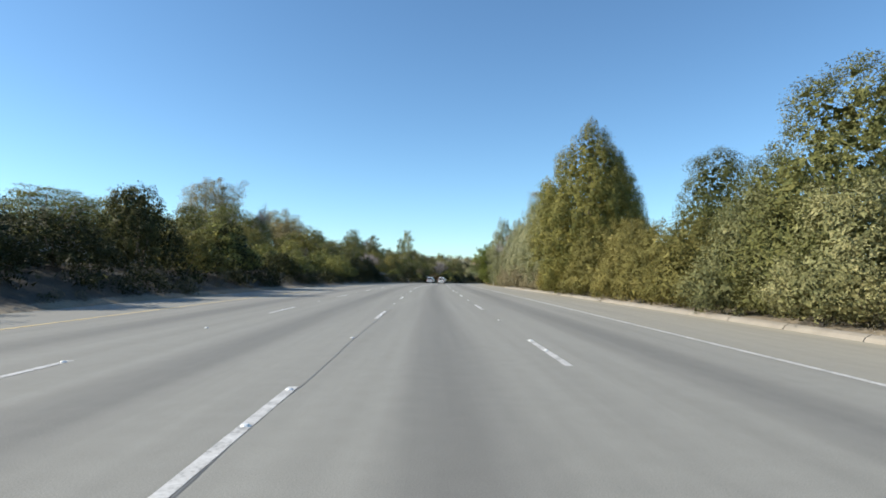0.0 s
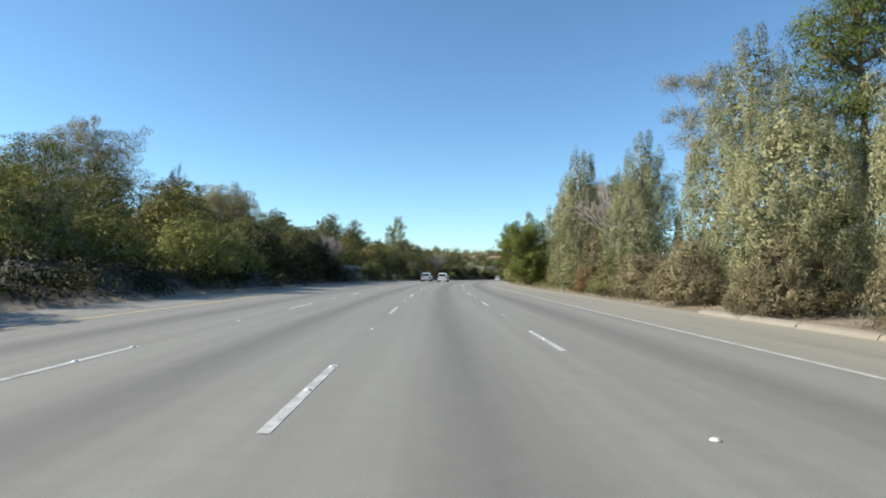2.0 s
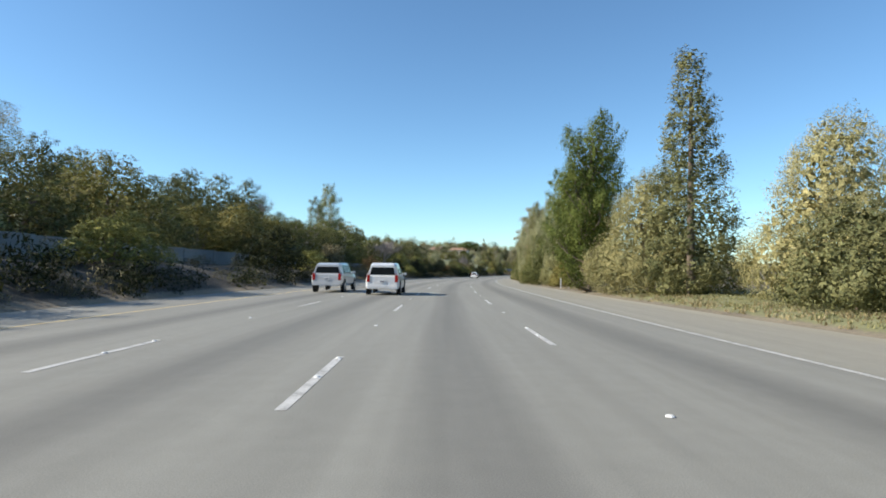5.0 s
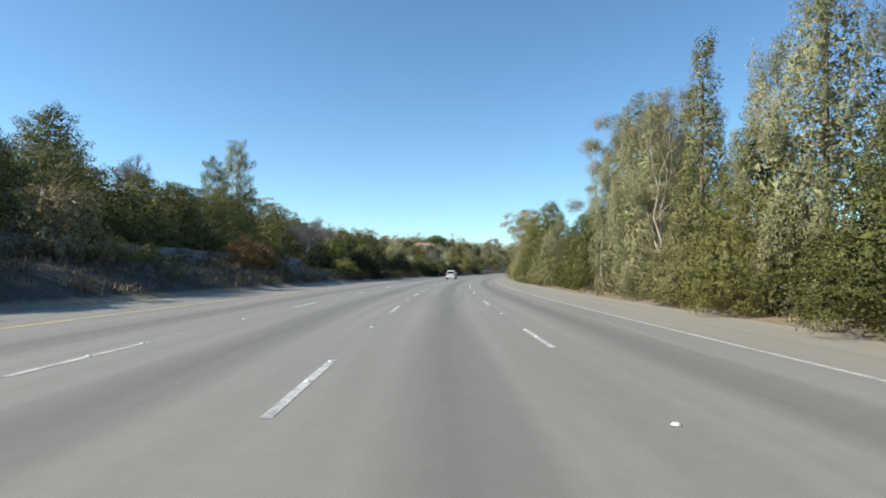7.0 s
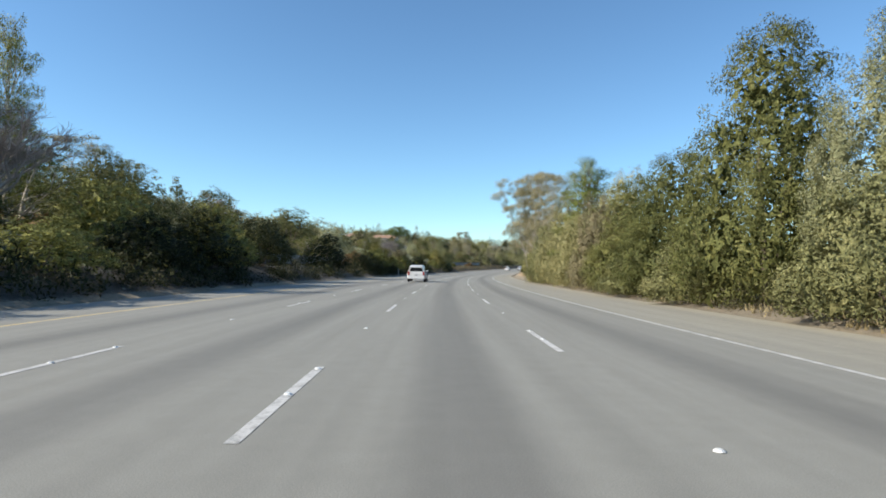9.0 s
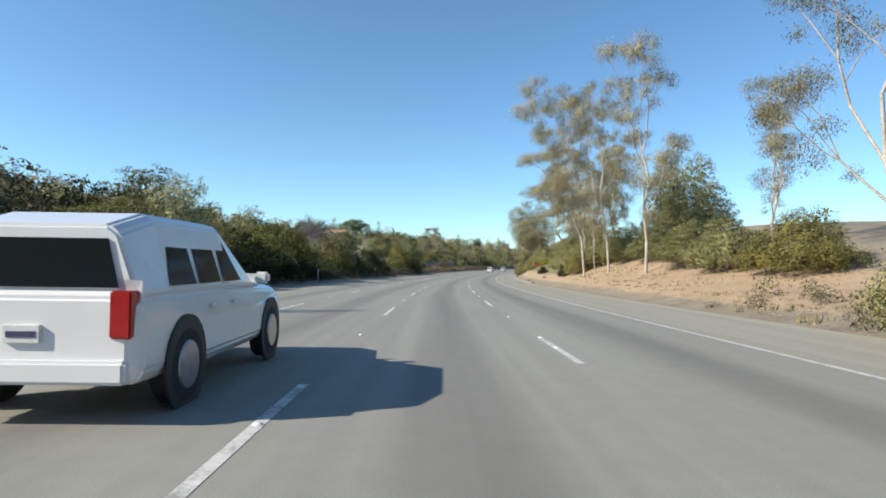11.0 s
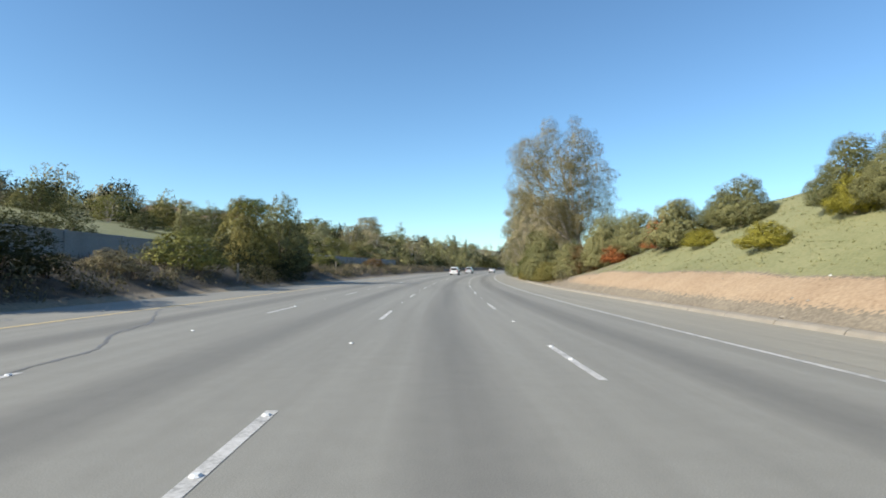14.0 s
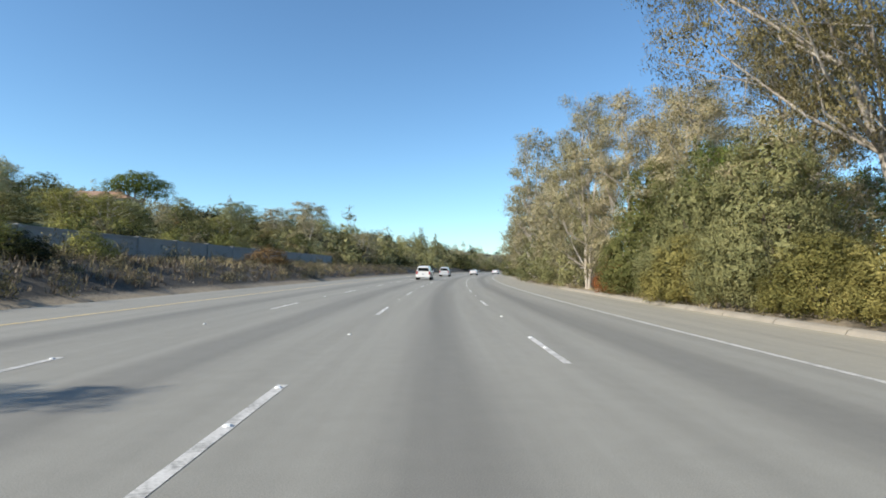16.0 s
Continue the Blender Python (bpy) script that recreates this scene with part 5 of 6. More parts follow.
hill_rng = np.random.default_rng(17)
for i in range(24):                                                  # scrub along the top of the wall, up to the lawn
    s_ = 508 + 3.4 * i + hill_rng.uniform(-1, 1)
    plant(("shrub_hedge", "shrub_dry", "shrub_oak", "shrub_hedge", "shrub_olive")[i % 5], s_, -24.6 - hill_rng.uniform(0, 2.5), hill_rng.uniform(4.2, 5.6), hill_rng.uniform(3.6, 5.2))
for i in range(14):
    plant(("oak", "gum_hill", "oak_gold", "oak")[i % 4], 520 + 6 * i + hill_rng.uniform(-2, 2), -33 - hill_rng.uniform(0, 7), hill_rng.uniform(7.0, 9.0), hill_rng.uniform(5, 7))
for kind, s_, d_, top_, wide_ in (
        ("gum_dense", 548, 11, 19.5, 7), ("gum_dense", 534.5, 12.5, 12.8, 6.5), ("gum_dense", 522.5, 12, 13, 5.5), ("gum_dense", 540, 13.5, 12, 7), ("gum_dense", 558, 11.8, 14, 8), ("gum_dense", 572, 12.5, 13, 8),
        ("roadside_oak", 517, 12, 7.5, 5), ("roadside_oak", 528, 11.4, 6, 5), ("roadside_oak", 540, 11.2, 6.5, 6), ("oak", 590, 12, 9, 8), ("oak", 605, 12, 9, 8),
        ("eucalyptus", 232, 10.9, 10.4, 3.2), ("gum_dense", 146, 17.5, 13.7, 4.6), ("gum_dense", 141, 18, 13, 4),
        ("eucalyptus", 389.5, 14.6, 12, 2.4), ("eucalyptus", 386.5, 14.8, 10, 2.2), ("eucalyptus", 384, 14.2, 12, 2.6), ("eucalyptus", 382, 15.5, 13, 3), ("eucalyptus", 380.5, 14.4, 11, 2.4)):
    plant(kind, s_, d_, top_, wide_)


# ---- far woods on the hills ----
def woods():
    """Hillside woods and scrub, one object for each kind of foliage."""
    rng = np.random.default_rng(5)
    protos = []
    for i in range(8):
        lobes = dome(rng, 9, 9.0, 9.0 if i % 2 else 7.0, rad=0.26) if i < 7 else spire(rng, 9, 5.5, 12.0, lambda f: (1 - f) ** 0.6 + 0.08, 1.4)
        a, b = core(rng, lobes, 0.75, 14, 3.0), cards(rng, tufts(rng, lobes, 60, 0.75, 0.8), 460, 0.54, 0.26, 0.15, 0.3, 0.3, lobes)
        protos.append((np.concatenate([a[0], b[0]]), np.concatenate([a[1], b[1] + len(a[0])]), np.concatenate([a[2], b[2]])))
    spots = []
    for i in range(240):                                             # low scrub just above the wall
        spots.append((rng.uniform(-20, 600), -rng.uniform(24, 44), rng.uniform(0.25, 0.5)))
    for i in range(110):                                             # trees up the slope beside the road
        spots.append((rng.uniform(0, 520), -rng.uniform(56, 150), rng.uniform(0.5, 1.0)))
    for i in range(430):                                             # the hill that the road bends past
        s = rng.uniform(500, 760)
        d = 24 + 130 * rng.random() ** 1.4
        spots.append((s, -d, rng.uniform(0.35, 0.55) if s < 585 and d < 60 else rng.uniform(0.5, 1.05)))
    for i in range(170):                                             # woods that close the view up the bend
        spots.append((rng.uniform(330, 480), -rng.uniform(44, 130), rng.uniform(0.6, 1.0)))
    for i in range(120):
        spots.append((rng.uniform(620, 820), -rng.uniform(15, 60), rng.uniform(0.6, 1.0)))
    for i in range(90):
        spots.append((rng.uniform(760, 1150), -rng.uniform(15, 300), rng.uniform(0.8, 1.3)))
    for i in range(70):
        spots.append((rng.uniform(575, 1150), rng.uniform(13, 120), rng.uniform(0.7, 1.2)))
    for i in range(60):
        spots.append((rng.uniform(20, 340), rng.uniform(22, 40), rng.uniform(0.5, 0.8)))
    heaps = {k: [] for k in ("olive", "dark", "gum", "dry", "grey", "rust")}
    for s, d, k in spots:
        if (445 < s < 545 and -62 < d < -23) or (592 < s < 626 and -106 < d < -80) or (556 < s < 596 and -92 < d < -58) or (570 < s < 592 and -108 < d < -88) or (556 < s < 612 and d < -45 and k > 0.62):
            continue
        p = spot(s, d)
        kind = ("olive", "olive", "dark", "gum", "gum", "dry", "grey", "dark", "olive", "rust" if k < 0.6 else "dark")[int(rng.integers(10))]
        c, si = math.cos(s), math.sin(s)
        v, f, nn = protos[7 if k > 0.5 and s > 560 and rng.random() < 0.05 else int(rng.integers(7))]
        q = v * np.array((k * rng.uniform(0.8, 1.25), k * rng.uniform(0.8, 1.25), k * rng.uniform(0.75, 1.2)))
        q = np.stack([q[:, 0] * c - q[:, 1] * si + p.x, q[:, 0] * si + q[:, 1] * c + p.y, q[:, 2] + p.z - 0.4], 1)
        heaps[kind].append((q, f, np.stack([nn[:, 0] * c - nn[:, 1] * si, nn[:, 0] * si + nn[:, 1] * c, nn[:, 2]], 1)))
    words = {"olive": "olive-green", "dark": "dark-green", "gum": "olive-brown", "dry": "dry brown", "grey": "grey-green", "rust": "rusty brown"}
    for kind, pieces in heaps.items():
        tagged(new("hillside_woods", leafy("hillside_woods", LEAF[kind], pieces)), words[kind] + " trees and scrub on the hillsides", "woods", kind="stuff")


woods()


# ---- undergrowth ----
def undergrowth(name, material_, rows, seed, label, density=1.0):
    """Low weeds and brush: tufts of bent blades over stretches of the verge."""
    rng = np.random.default_rng(seed)
    verts, faces = [], []
    for s0, s1, d0, d1, tall, per in rows:
        n = int((s1 - s0) * abs(d1 - d0) * per * density)
        s, d = rng.uniform(s0, s1, n), rng.uniform(d0, d1, n)
        x, y = plan(s, d)
        z = ground_z(s, d) - 0.03
        for i in range(n):
            hh = tall * rng.uniform(0.35, 1.2)
            for k in range(6):
                a = rng.uniform(0, 6.28)
                r, w = rng.uniform(0.1, 0.55) * hh, 0.025 + 0.035 * hh
                ca, sa = math.cos(a), math.sin(a)
                o = rng.uniform(-0.12, 0.12, 2) * (1 + hh)
                p = len(verts)
                verts += [(x[i] + o[0] - sa * w, y[i] + o[1] + ca * w, z[i]), (x[i] + o[0] + sa * w, y[i] + o[1] - ca * w, z[i]),
                          (x[i] + o[0] + ca * r, y[i] + o[1] + sa * r, z[i] + hh * rng.uniform(0.6, 1.0))]
                faces.append((p, p + 1, p + 2))
    return tagged(new(name, mesh_from(name, verts, faces, material_)), label, "weeds", kind="stuff")


LEAF["straw"] = leaf_material("dry_straw_grass", (0.2, (0.20, 0.16, 0.09)), (0.55, (0.36, 0.30, 0.17)), (0.9, (0.50, 0.43, 0.27)))
LEAF["grass"] = leaf_material("short_dry_green_grass", (0.2, (0.15, 0.16, 0.065)), (0.55, (0.255, 0.25, 0.118)), (0.9, (0.40, 0.365, 0.19)))
LEAF["brush"] = leaf_material("grey_green_brush", (0.2, (0.07, 0.07, 0.04)), (0.55, (0.16, 0.145, 0.085)), (0.9, (0.28, 0.25, 0.16)))


def low_brush(name, leaf, rows, seed, label):
    """Knee-high bushes scattered over stretches of the verge."""
    rng = np.random.default_rng(seed)
    protos = [cards(rng, dome(rng, 6, 1.5, 1.0, rad=0.3), 170, 0.15, 0.06, 0.0, 0.35) for i in range(5)]
    pieces = []
    for s0, s1, d0, d1, size, per in rows:
        for i in range(int((s1 - s0) * abs(d1 - d0) * per)):
            s, d = rng.uniform(s0, s1), rng.uniform(d0, d1)
            p, k = spot(s, d), size * rng.uniform(0.5, 1.3)
            v, f, nn = protos[int(rng.integers(5))]
            a = rng.uniform(0, 6.28)
            ca, sa = math.cos(a) * k, math.sin(a) * k
            q = np.stack([v[:, 0] * ca - v[:, 1] * sa + p.x, v[:, 0] * sa + v[:, 1] * ca + p.y, v[:, 2] * k * rng.uniform(0.7, 1.4) + p.z - 0.05], 1)
            pieces.append((q, f, np.stack([nn[:, 0] * ca - nn[:, 1] * sa, nn[:, 0] * sa + nn[:, 1] * ca, nn[:, 2] * k], 1) / k))
    return tagged(new(name, leafy(name, leaf, pieces)), label, "brush", kind="stuff")


low_brush("low_brush", LEAF["brush"], [(0, 490, -15.4, -13.2, 0.8, 0.42), (10, 225, -21, -15.4, 0.8, 0.10), (225, 265, -21.5, -15.4, 1.0, 0.25), (265, 490, -21, -15.4, 0.8, 0.10), (490, 640, -21.8, -13.4, 0.8, 0.25),
                                       (10, 95, 10.5, 14, 0.7, 0.35), (185, 345, 10.5, 14, 0.7, 0.4), (84, 104, 10.5, 13, 0.6, 0.5), (470, 600, 11.0, 14, 0.8, 0.3)], 21, "low grey-green brush under the shrubs of the banks")
# added strip of near-black leaves in place of the shade along the bank foot
low_brush("low_dark_brush", LEAF["dark"], [(-10, 222, -15.2, -13.1, 1.3, 0.4), (277, 430, -15.2, -13.1, 1.3, 0.4), (452, 470, -15.2, -13.1, 1.3, 0.4)], 31, "low brush added at the bank foot, shade put into its dark-green leaves")
undergrowth("dry_grass", LEAF["straw"], [(80, 200, 10.3, 13.5, 0.2, 4.0), (200, 345, 10.3, 11.6, 0.35, 2.5), (330, 378, 11.3, 18, 0.13, 4.0), (470, 560, 10.4, 12.2, 0.35, 2.5), (480, 560, -20, -14.5, 0.7, 0.8), (225, 262, -19, -13.5, 0.5, 0.8)], 22,
            "dry straw-coloured grass along the verge")
LEAF["weed"] = leaf_material("dead_purple_brown_weeds", (0.2, (0.08, 0.066, 0.05)), (0.55, (0.16, 0.132, 0.10)), (0.9, (0.27, 0.228, 0.175)))
undergrowth("dead_weeds", LEAF["weed"], [(484, 610, -21.6, -13.6, 0.5, 2.2), (215, 262, -21.6, -13.6, 0.5, 1.4), (432, 448, -21.6, -14.5, 0.5, 1.6)], 24, "dead purple-brown upright weeds below the sound wall")
undergrowth("bank_grass", LEAF["grass"], [(98, 188, 10.8, 17, 0.16, 7.0), (398, 480, 12.8, 24, 0.10, 6.0), (378, 398, 13.5, 20, 0.10, 2.0)], 23, "short green grass on the bank")


# ---- stones and litter along the edges ----
def stones():
    rng = np.random.default_rng(8)
    verts, faces = [], []
    for i in range(900):
        left = i % 2
        s = rng.uniform(0, 560)
        d = -12.9 - rng.exponential(0.7) if left else 10.5 + rng.exponential(0.7)
        if not left and s < 340 and i % 4:
            continue
        p, r = spot(s, d), rng.uniform(0.03, 0.11)
        n = len(verts)
        for q in ((1, 0, 0), (0, 1, 0), (-1, 0, 0), (0, -1, 0), (0, 0, 0.8), (0, 0, -0.5)):
            verts.append((p.x + r * (q[0] + rng.normal(0, 0.2)), p.y + r * (q[1] + rng.normal(0, 0.2)), p.z + r * (q[2] + 0.2)))
        faces += [(n + a, n + (a + 1) % 4, n + 4) for a in range(4)] + [(n + (a + 1) % 4, n + a, n + 5) for a in range(4)]
    return tagged(new("loose_stones", mesh_from("loose_stones", verts, faces, DIKE)), "pale loose stones and clods along the shoulders", "stones", kind="stuff")


stones()


# ---- sound wall on the left bank ----
def sound_wall():
    root = tagged(new("sound_wall"), "long grey concrete block sound wall behind the shrubs", "wall", kind="structure")
    D, length = -22.3, 5.9
    for k in range(int((575 + 40) / 6)):
        s = -40 + 6.0 * k
        p0, p1 = spot(s, D), spot(s + 6.0, D)
        z0 = min(p0.z, p1.z) - 0.3
        top = float(np.interp(s + 3, S_AT, ROAD_Z)) + 3.1 + 0.4 * min(1.0, max(0.0, (s - 330) / 110))
        m = Matrix.Translation(((p0.x + p1.x) / 2, (p0.y + p1.y) / 2, 0)) @ pose(0, 0, 0, 0, 0, heading(s + 3))
        bm = bmesh.new()
        box(bm, -0.10, 0.10, -length / 2, length / 2, z0, top - 0.12, 0.015, m)
        box(bm, -0.15, 0.15, -length / 2, length / 2, top - 0.12, top, 0.02, m)
        part("wall_panel", bm, CONCRETE, root)
        bm = bmesh.new()
        box(bm, -0.2, 0.2, -3.2, -2.8, z0, top + 0.05, 0.02, m)
        part("wall_post", bm, CONCRETE, root)


sound_wall()

# ---- roadside posts ----
WHITE_POST = surface("white_plastic_post", [(0.3, (0.55, 0.54, 0.50)), (0.7, (0.80, 0.79, 0.75))], 5, 0.5)
WOOD_POST = surface("weathered_timber_post", [(0.3, (0.22, 0.19, 0.15)), (0.7, (0.40, 0.36, 0.30))], 3, 0.9, 0.4)
REFLECTOR = surface("pale_reflector", [(0.3, (0.55, 0.55, 0.5)), (0.7, (0.8, 0.8, 0.76))], 9, 0.25)


def delineator(s, d, tall=1.15, tilt=0.0, mat=None, plate=True):
    root = new("marker_post")
    root.matrix_basis = Matrix.Translation(spot(s, d)) @ pose(0, 0, 0, 0, tilt, heading(s))
    bm = bmesh.new()
    box(bm, -0.055, 0.055, -0.03, 0.03, -0.3, tall, 0.012)
    part("post", bm, mat or WHITE_POST, root)
    if plate:
        bm = bmesh.new()
        box(bm, -0.045, 0.045, -0.045, -0.032, tall - 0.22, tall - 0.06, 0.004)
        part("reflector", bm, REFLECTOR, root, "small pale reflector plate")
    tagged(root, "leaning timber marker post on the bank" if tilt else "white plastic marker post at the road edge", "post", group="roadside posts")


delineator(382.3, -13.1, 1.3)
delineator(419, -14.0, 1.25, 13.0, WOOD_POST, False)
delineator(451.8, -14.0, 1.3, 0.0, WOOD_POST, False)
delineator(489, -15.4, 1.3, 0.0, WOOD_POST, False)
delineator(108, 10.4, 0.9)
delineator(199.5, 10.4, 0.95)


# ---- litter and boulders on the verges ----
def lump(name, s, d, size, mat, seed, label, category, flat=0.6):
    bm = bmesh.new()
    bmesh.ops.create_icosphere(bm, subdivisions=2, radius=size)
    for v in bm.verts:
        v.co *= 1 + 0.45 * noise.noise(v.co * (1.6 / size) + Vector((seed, seed * 2.0, 0)))
        v.co.z *= flat
    ob = part(name, bm, mat)
    ob.matrix_basis = Matrix.Translation(spot(s, d, size * flat * 0.5)) @ pose(0, 0, 0, 0, 0, seed * 40)
    tagged(ob, label, category)


lump("litter", 137, 11.5, 0.2, CERAMIC, 1, "crumpled white plastic litter in the verge grass", "litter", 0.4)
lump("litter", 245.5, 11.9, 0.12, CERAMIC, 2, "small white scrap of litter under the trees", "litter", 0.5)
lump("litter", 431, 13.2, 0.07, CERAMIC, 3, "small white scrap of litter on the cut bank", "litter", 0.9)
lump("boulder", 62, -15.6, 0.42, DIKE, 4, "pale boulder at the foot of the hedge", "boulder", 0.7)
lump("boulder", 398, 11.6, 0.28, DIKE, 5, "pale stone lying below the cut bank", "boulder", 0.7)
lump("boulder", 365, -13.4, 0.3, DIKE, 6, "grey stone at the edge of the shaded bank", "boulder", 0.7)


# ---- fallen wood and drain inlets along the cut bank ----
def fallen_branch(s, d, length, turn, seed, label, forks=5):
    """A dead limb lying on the ground, with broken side twigs."""
    rng = np.random.default_rng(seed)
    root = new("fallen_branch")
    root.matrix_basis = Matrix.Translation(spot(s, d, 0.05)) @ pose(0, 0, 0, 0, 0, heading(s) + turn)
    verts, faces = [], []
    pts = [np.array((length * (f - 0.5), 0.06 * length * math.sin(5 * f + seed), 0.03 + 0.05 * rng.random())) for f in np.linspace(0, 1, 6)]
    limb(verts, faces, pts, 0.022 * length ** 0.5 + 0.02, 0.012, 6)
    part_limb = new("limb", mesh_from("limb", verts, faces, TWIG, True))
    part_limb.parent = root
    for i in range(forks):
        verts, faces = [], []
        p = pts[1 + i % 4] + rng.normal(0, 0.02, 3)
        e = p + np.array((rng.uniform(0.1, 0.3) * length, rng.uniform(-0.3, 0.3) * length, rng.uniform(0.02, 0.16) * length))
        limb(verts, faces, [p, (p + e) / 2 + rng.normal(0, 0.03, 3), e], 0.014, 0.006, 4)
        twig = new("twig", mesh_from("twig", verts, faces, TWIG))
        twig.parent = root
    return tagged(root, label, "branch", group="fallen branches")


fallen_branch(396.5, 13.6, 2.6, 35, 1, "grey dead branch lying on the earth bank")
fallen_branch(393.0, 12.9, 1.8, -20, 2, "short grey dead branch on the bare slope")
fallen_branch(391.0, 14.2, 3.2, 60, 3, "long bleached dead branch under the eucalypts")
fallen_branch(398.5, 12.2, 1.5, 10, 4, "broken stick on the reddish cut earth", 3)
fallen_branch(407.0, 10.2, 2.0, 80, 5, "heap of dead twigs beside the shoulder", 14)
fallen_branch(408.2, 10.5, 1.6, 40, 6, "dead twigs fallen at the foot of the bank", 10)
fallen_branch(46.5, 11.0, 3.0, 70, 7, "bare grey branches under the cypress", 16)
fallen_branch(45.0, 11.2, 2.4, 20, 8, "dead grey limb hanging low at the roadside", 12)


def drain(s, d):
    """A dark slotted drain in the shoulder: a frame and its bars."""
    root = new("drain_inlet")
    root.matrix_basis = Matrix.Translation(spot(s, d, 0.004)) @ pose(0, 0, 0, 0, 0, heading(s))
    for name, x0, x1, y0, y1 in (("frame_side", -0.32, -0.27, -0.55, 0.55), ("frame_side", 0.27, 0.32, -0.55, 0.55), ("frame_end", -0.27, 0.27, -0.55, -0.5), ("frame_end", -0.27, 0.27, 0.5, 0.55)):
        bm = bmesh.new()
        box(bm, x0, x1, y0, y1, -0.02, 0.012, 0.003)
        part(name, bm, DIKE, root)
    # flat black slab stands in for the shade down the drain
    bm = bmesh.new()
    box(bm, -0.27, 0.27, -0.5, 0.5, -0.03, 0.001)
    part("pit", bm, BLACK_TRIM, root, "black slab for the shaded hollow under the grate")
    for i in range(9):
        bm = bmesh.new()
        y = -0.44 + 0.11 * i
        box(bm, -0.27, 0.27, y - 0.018, y + 0.018, 0.002, 0.010, 0.002)
        part("bar", bm, RIM_RUST, root)
    tagged(root, "dark iron drain grate in the shoulder", "drain", group="drains")


RIM_RUST = surface("rusty_cast_iron", [(0.3, (0.04, 0.032, 0.028)), (0.7, (0.10, 0.075, 0.06))], 9, 0.7, metallic=0.4)
BLACK_TRIM = surface("black_trim_plastic", [(0.3, (0.018, 0.018, 0.018)), (0.7, (0.04, 0.04, 0.04))], 9, 0.6)
drain(395.2, 8.4)
drain(408.0, 9.1)


# ---- vehicles ----
def paint(name, colour):
    m, tree, b = material(name, 0.28)
    n = noise_of(tree, 3.0, 4)
    tree.links.new(mixed(tree, n, colour, tuple(c * 0.86 for c in colour)), b.inputs["Base Color"])
    b.inputs["Coat Weight"].default_value = 0.6
    return m


WHITE_CAR, SILVER_CAR = paint("white_car_paint", (0.80, 0.80, 0.79)), paint("silver_car_paint", (0.52, 0.54, 0.56))
GLASS_DARK, _, gb = material("tinted_car_glass", 0.06)
gb.inputs["Base Color"].default_value = (0.015, 0.018, 0.02, 1)
TYRE = surface("black_tyre_rubber", [(0.3, (0.015, 0.015, 0.015)), (0.7, (0.035, 0.035, 0.035))], 12, 0.85)
RIM = surface("alloy_rim", [(0.3, (0.35, 0.35, 0.36)), (0.7, (0.55, 0.55, 0.56))], 9, 0.3, metallic=0.9)
TAIL = surface("red_tail_light", [(0.3, (0.28, 0.012, 0.01)), (0.7, (0.42, 0.02, 0.018))], 9, 0.15)
PLATE = surface("pale_number_plate", [(0.3, (0.6, 0.6, 0.58)), (0.7, (0.75, 0.75, 0.72))], 20, 0.4)
PLATE_BAR = surface("dark_plate_bar", [(0.3, (0.03, 0.03, 0.08)), (0.7, (0.06, 0.06, 0.12))], 20, 0.5)


def loft(bm, sections):
    """Joins cross-sections (y, half width low, half width high, z low, z mid, z high) into a rounded closed shell."""
    rings = []
    for y, wl, wh, z0, z1, z2 in sections:
        prof = [(-wl * 0.92, z0), (-wl, z0 + 0.12), (-wl, z1), (-wh, z2 - 0.08), (-wh * 0.86, z2), (wh * 0.86, z2), (wh, z2 - 0.08), (wl, z1), (wl, z0 + 0.12), (wl * 0.92, z0)]
        rings.append([bm.verts.new((x, y, z)) for x, z in prof])
    n = len(rings[0])
    for a, b in zip(rings, rings[1:]):
        for i in range(n):
            j = (i + 1) % n
            bm.faces.new((a[i], b[i], b[j], a[j]))
    bm.faces.new(rings[0])
    bm.faces.new(rings[-1][::-1])
    bmesh.ops.recalc_face_normals(bm, faces=bm.faces)


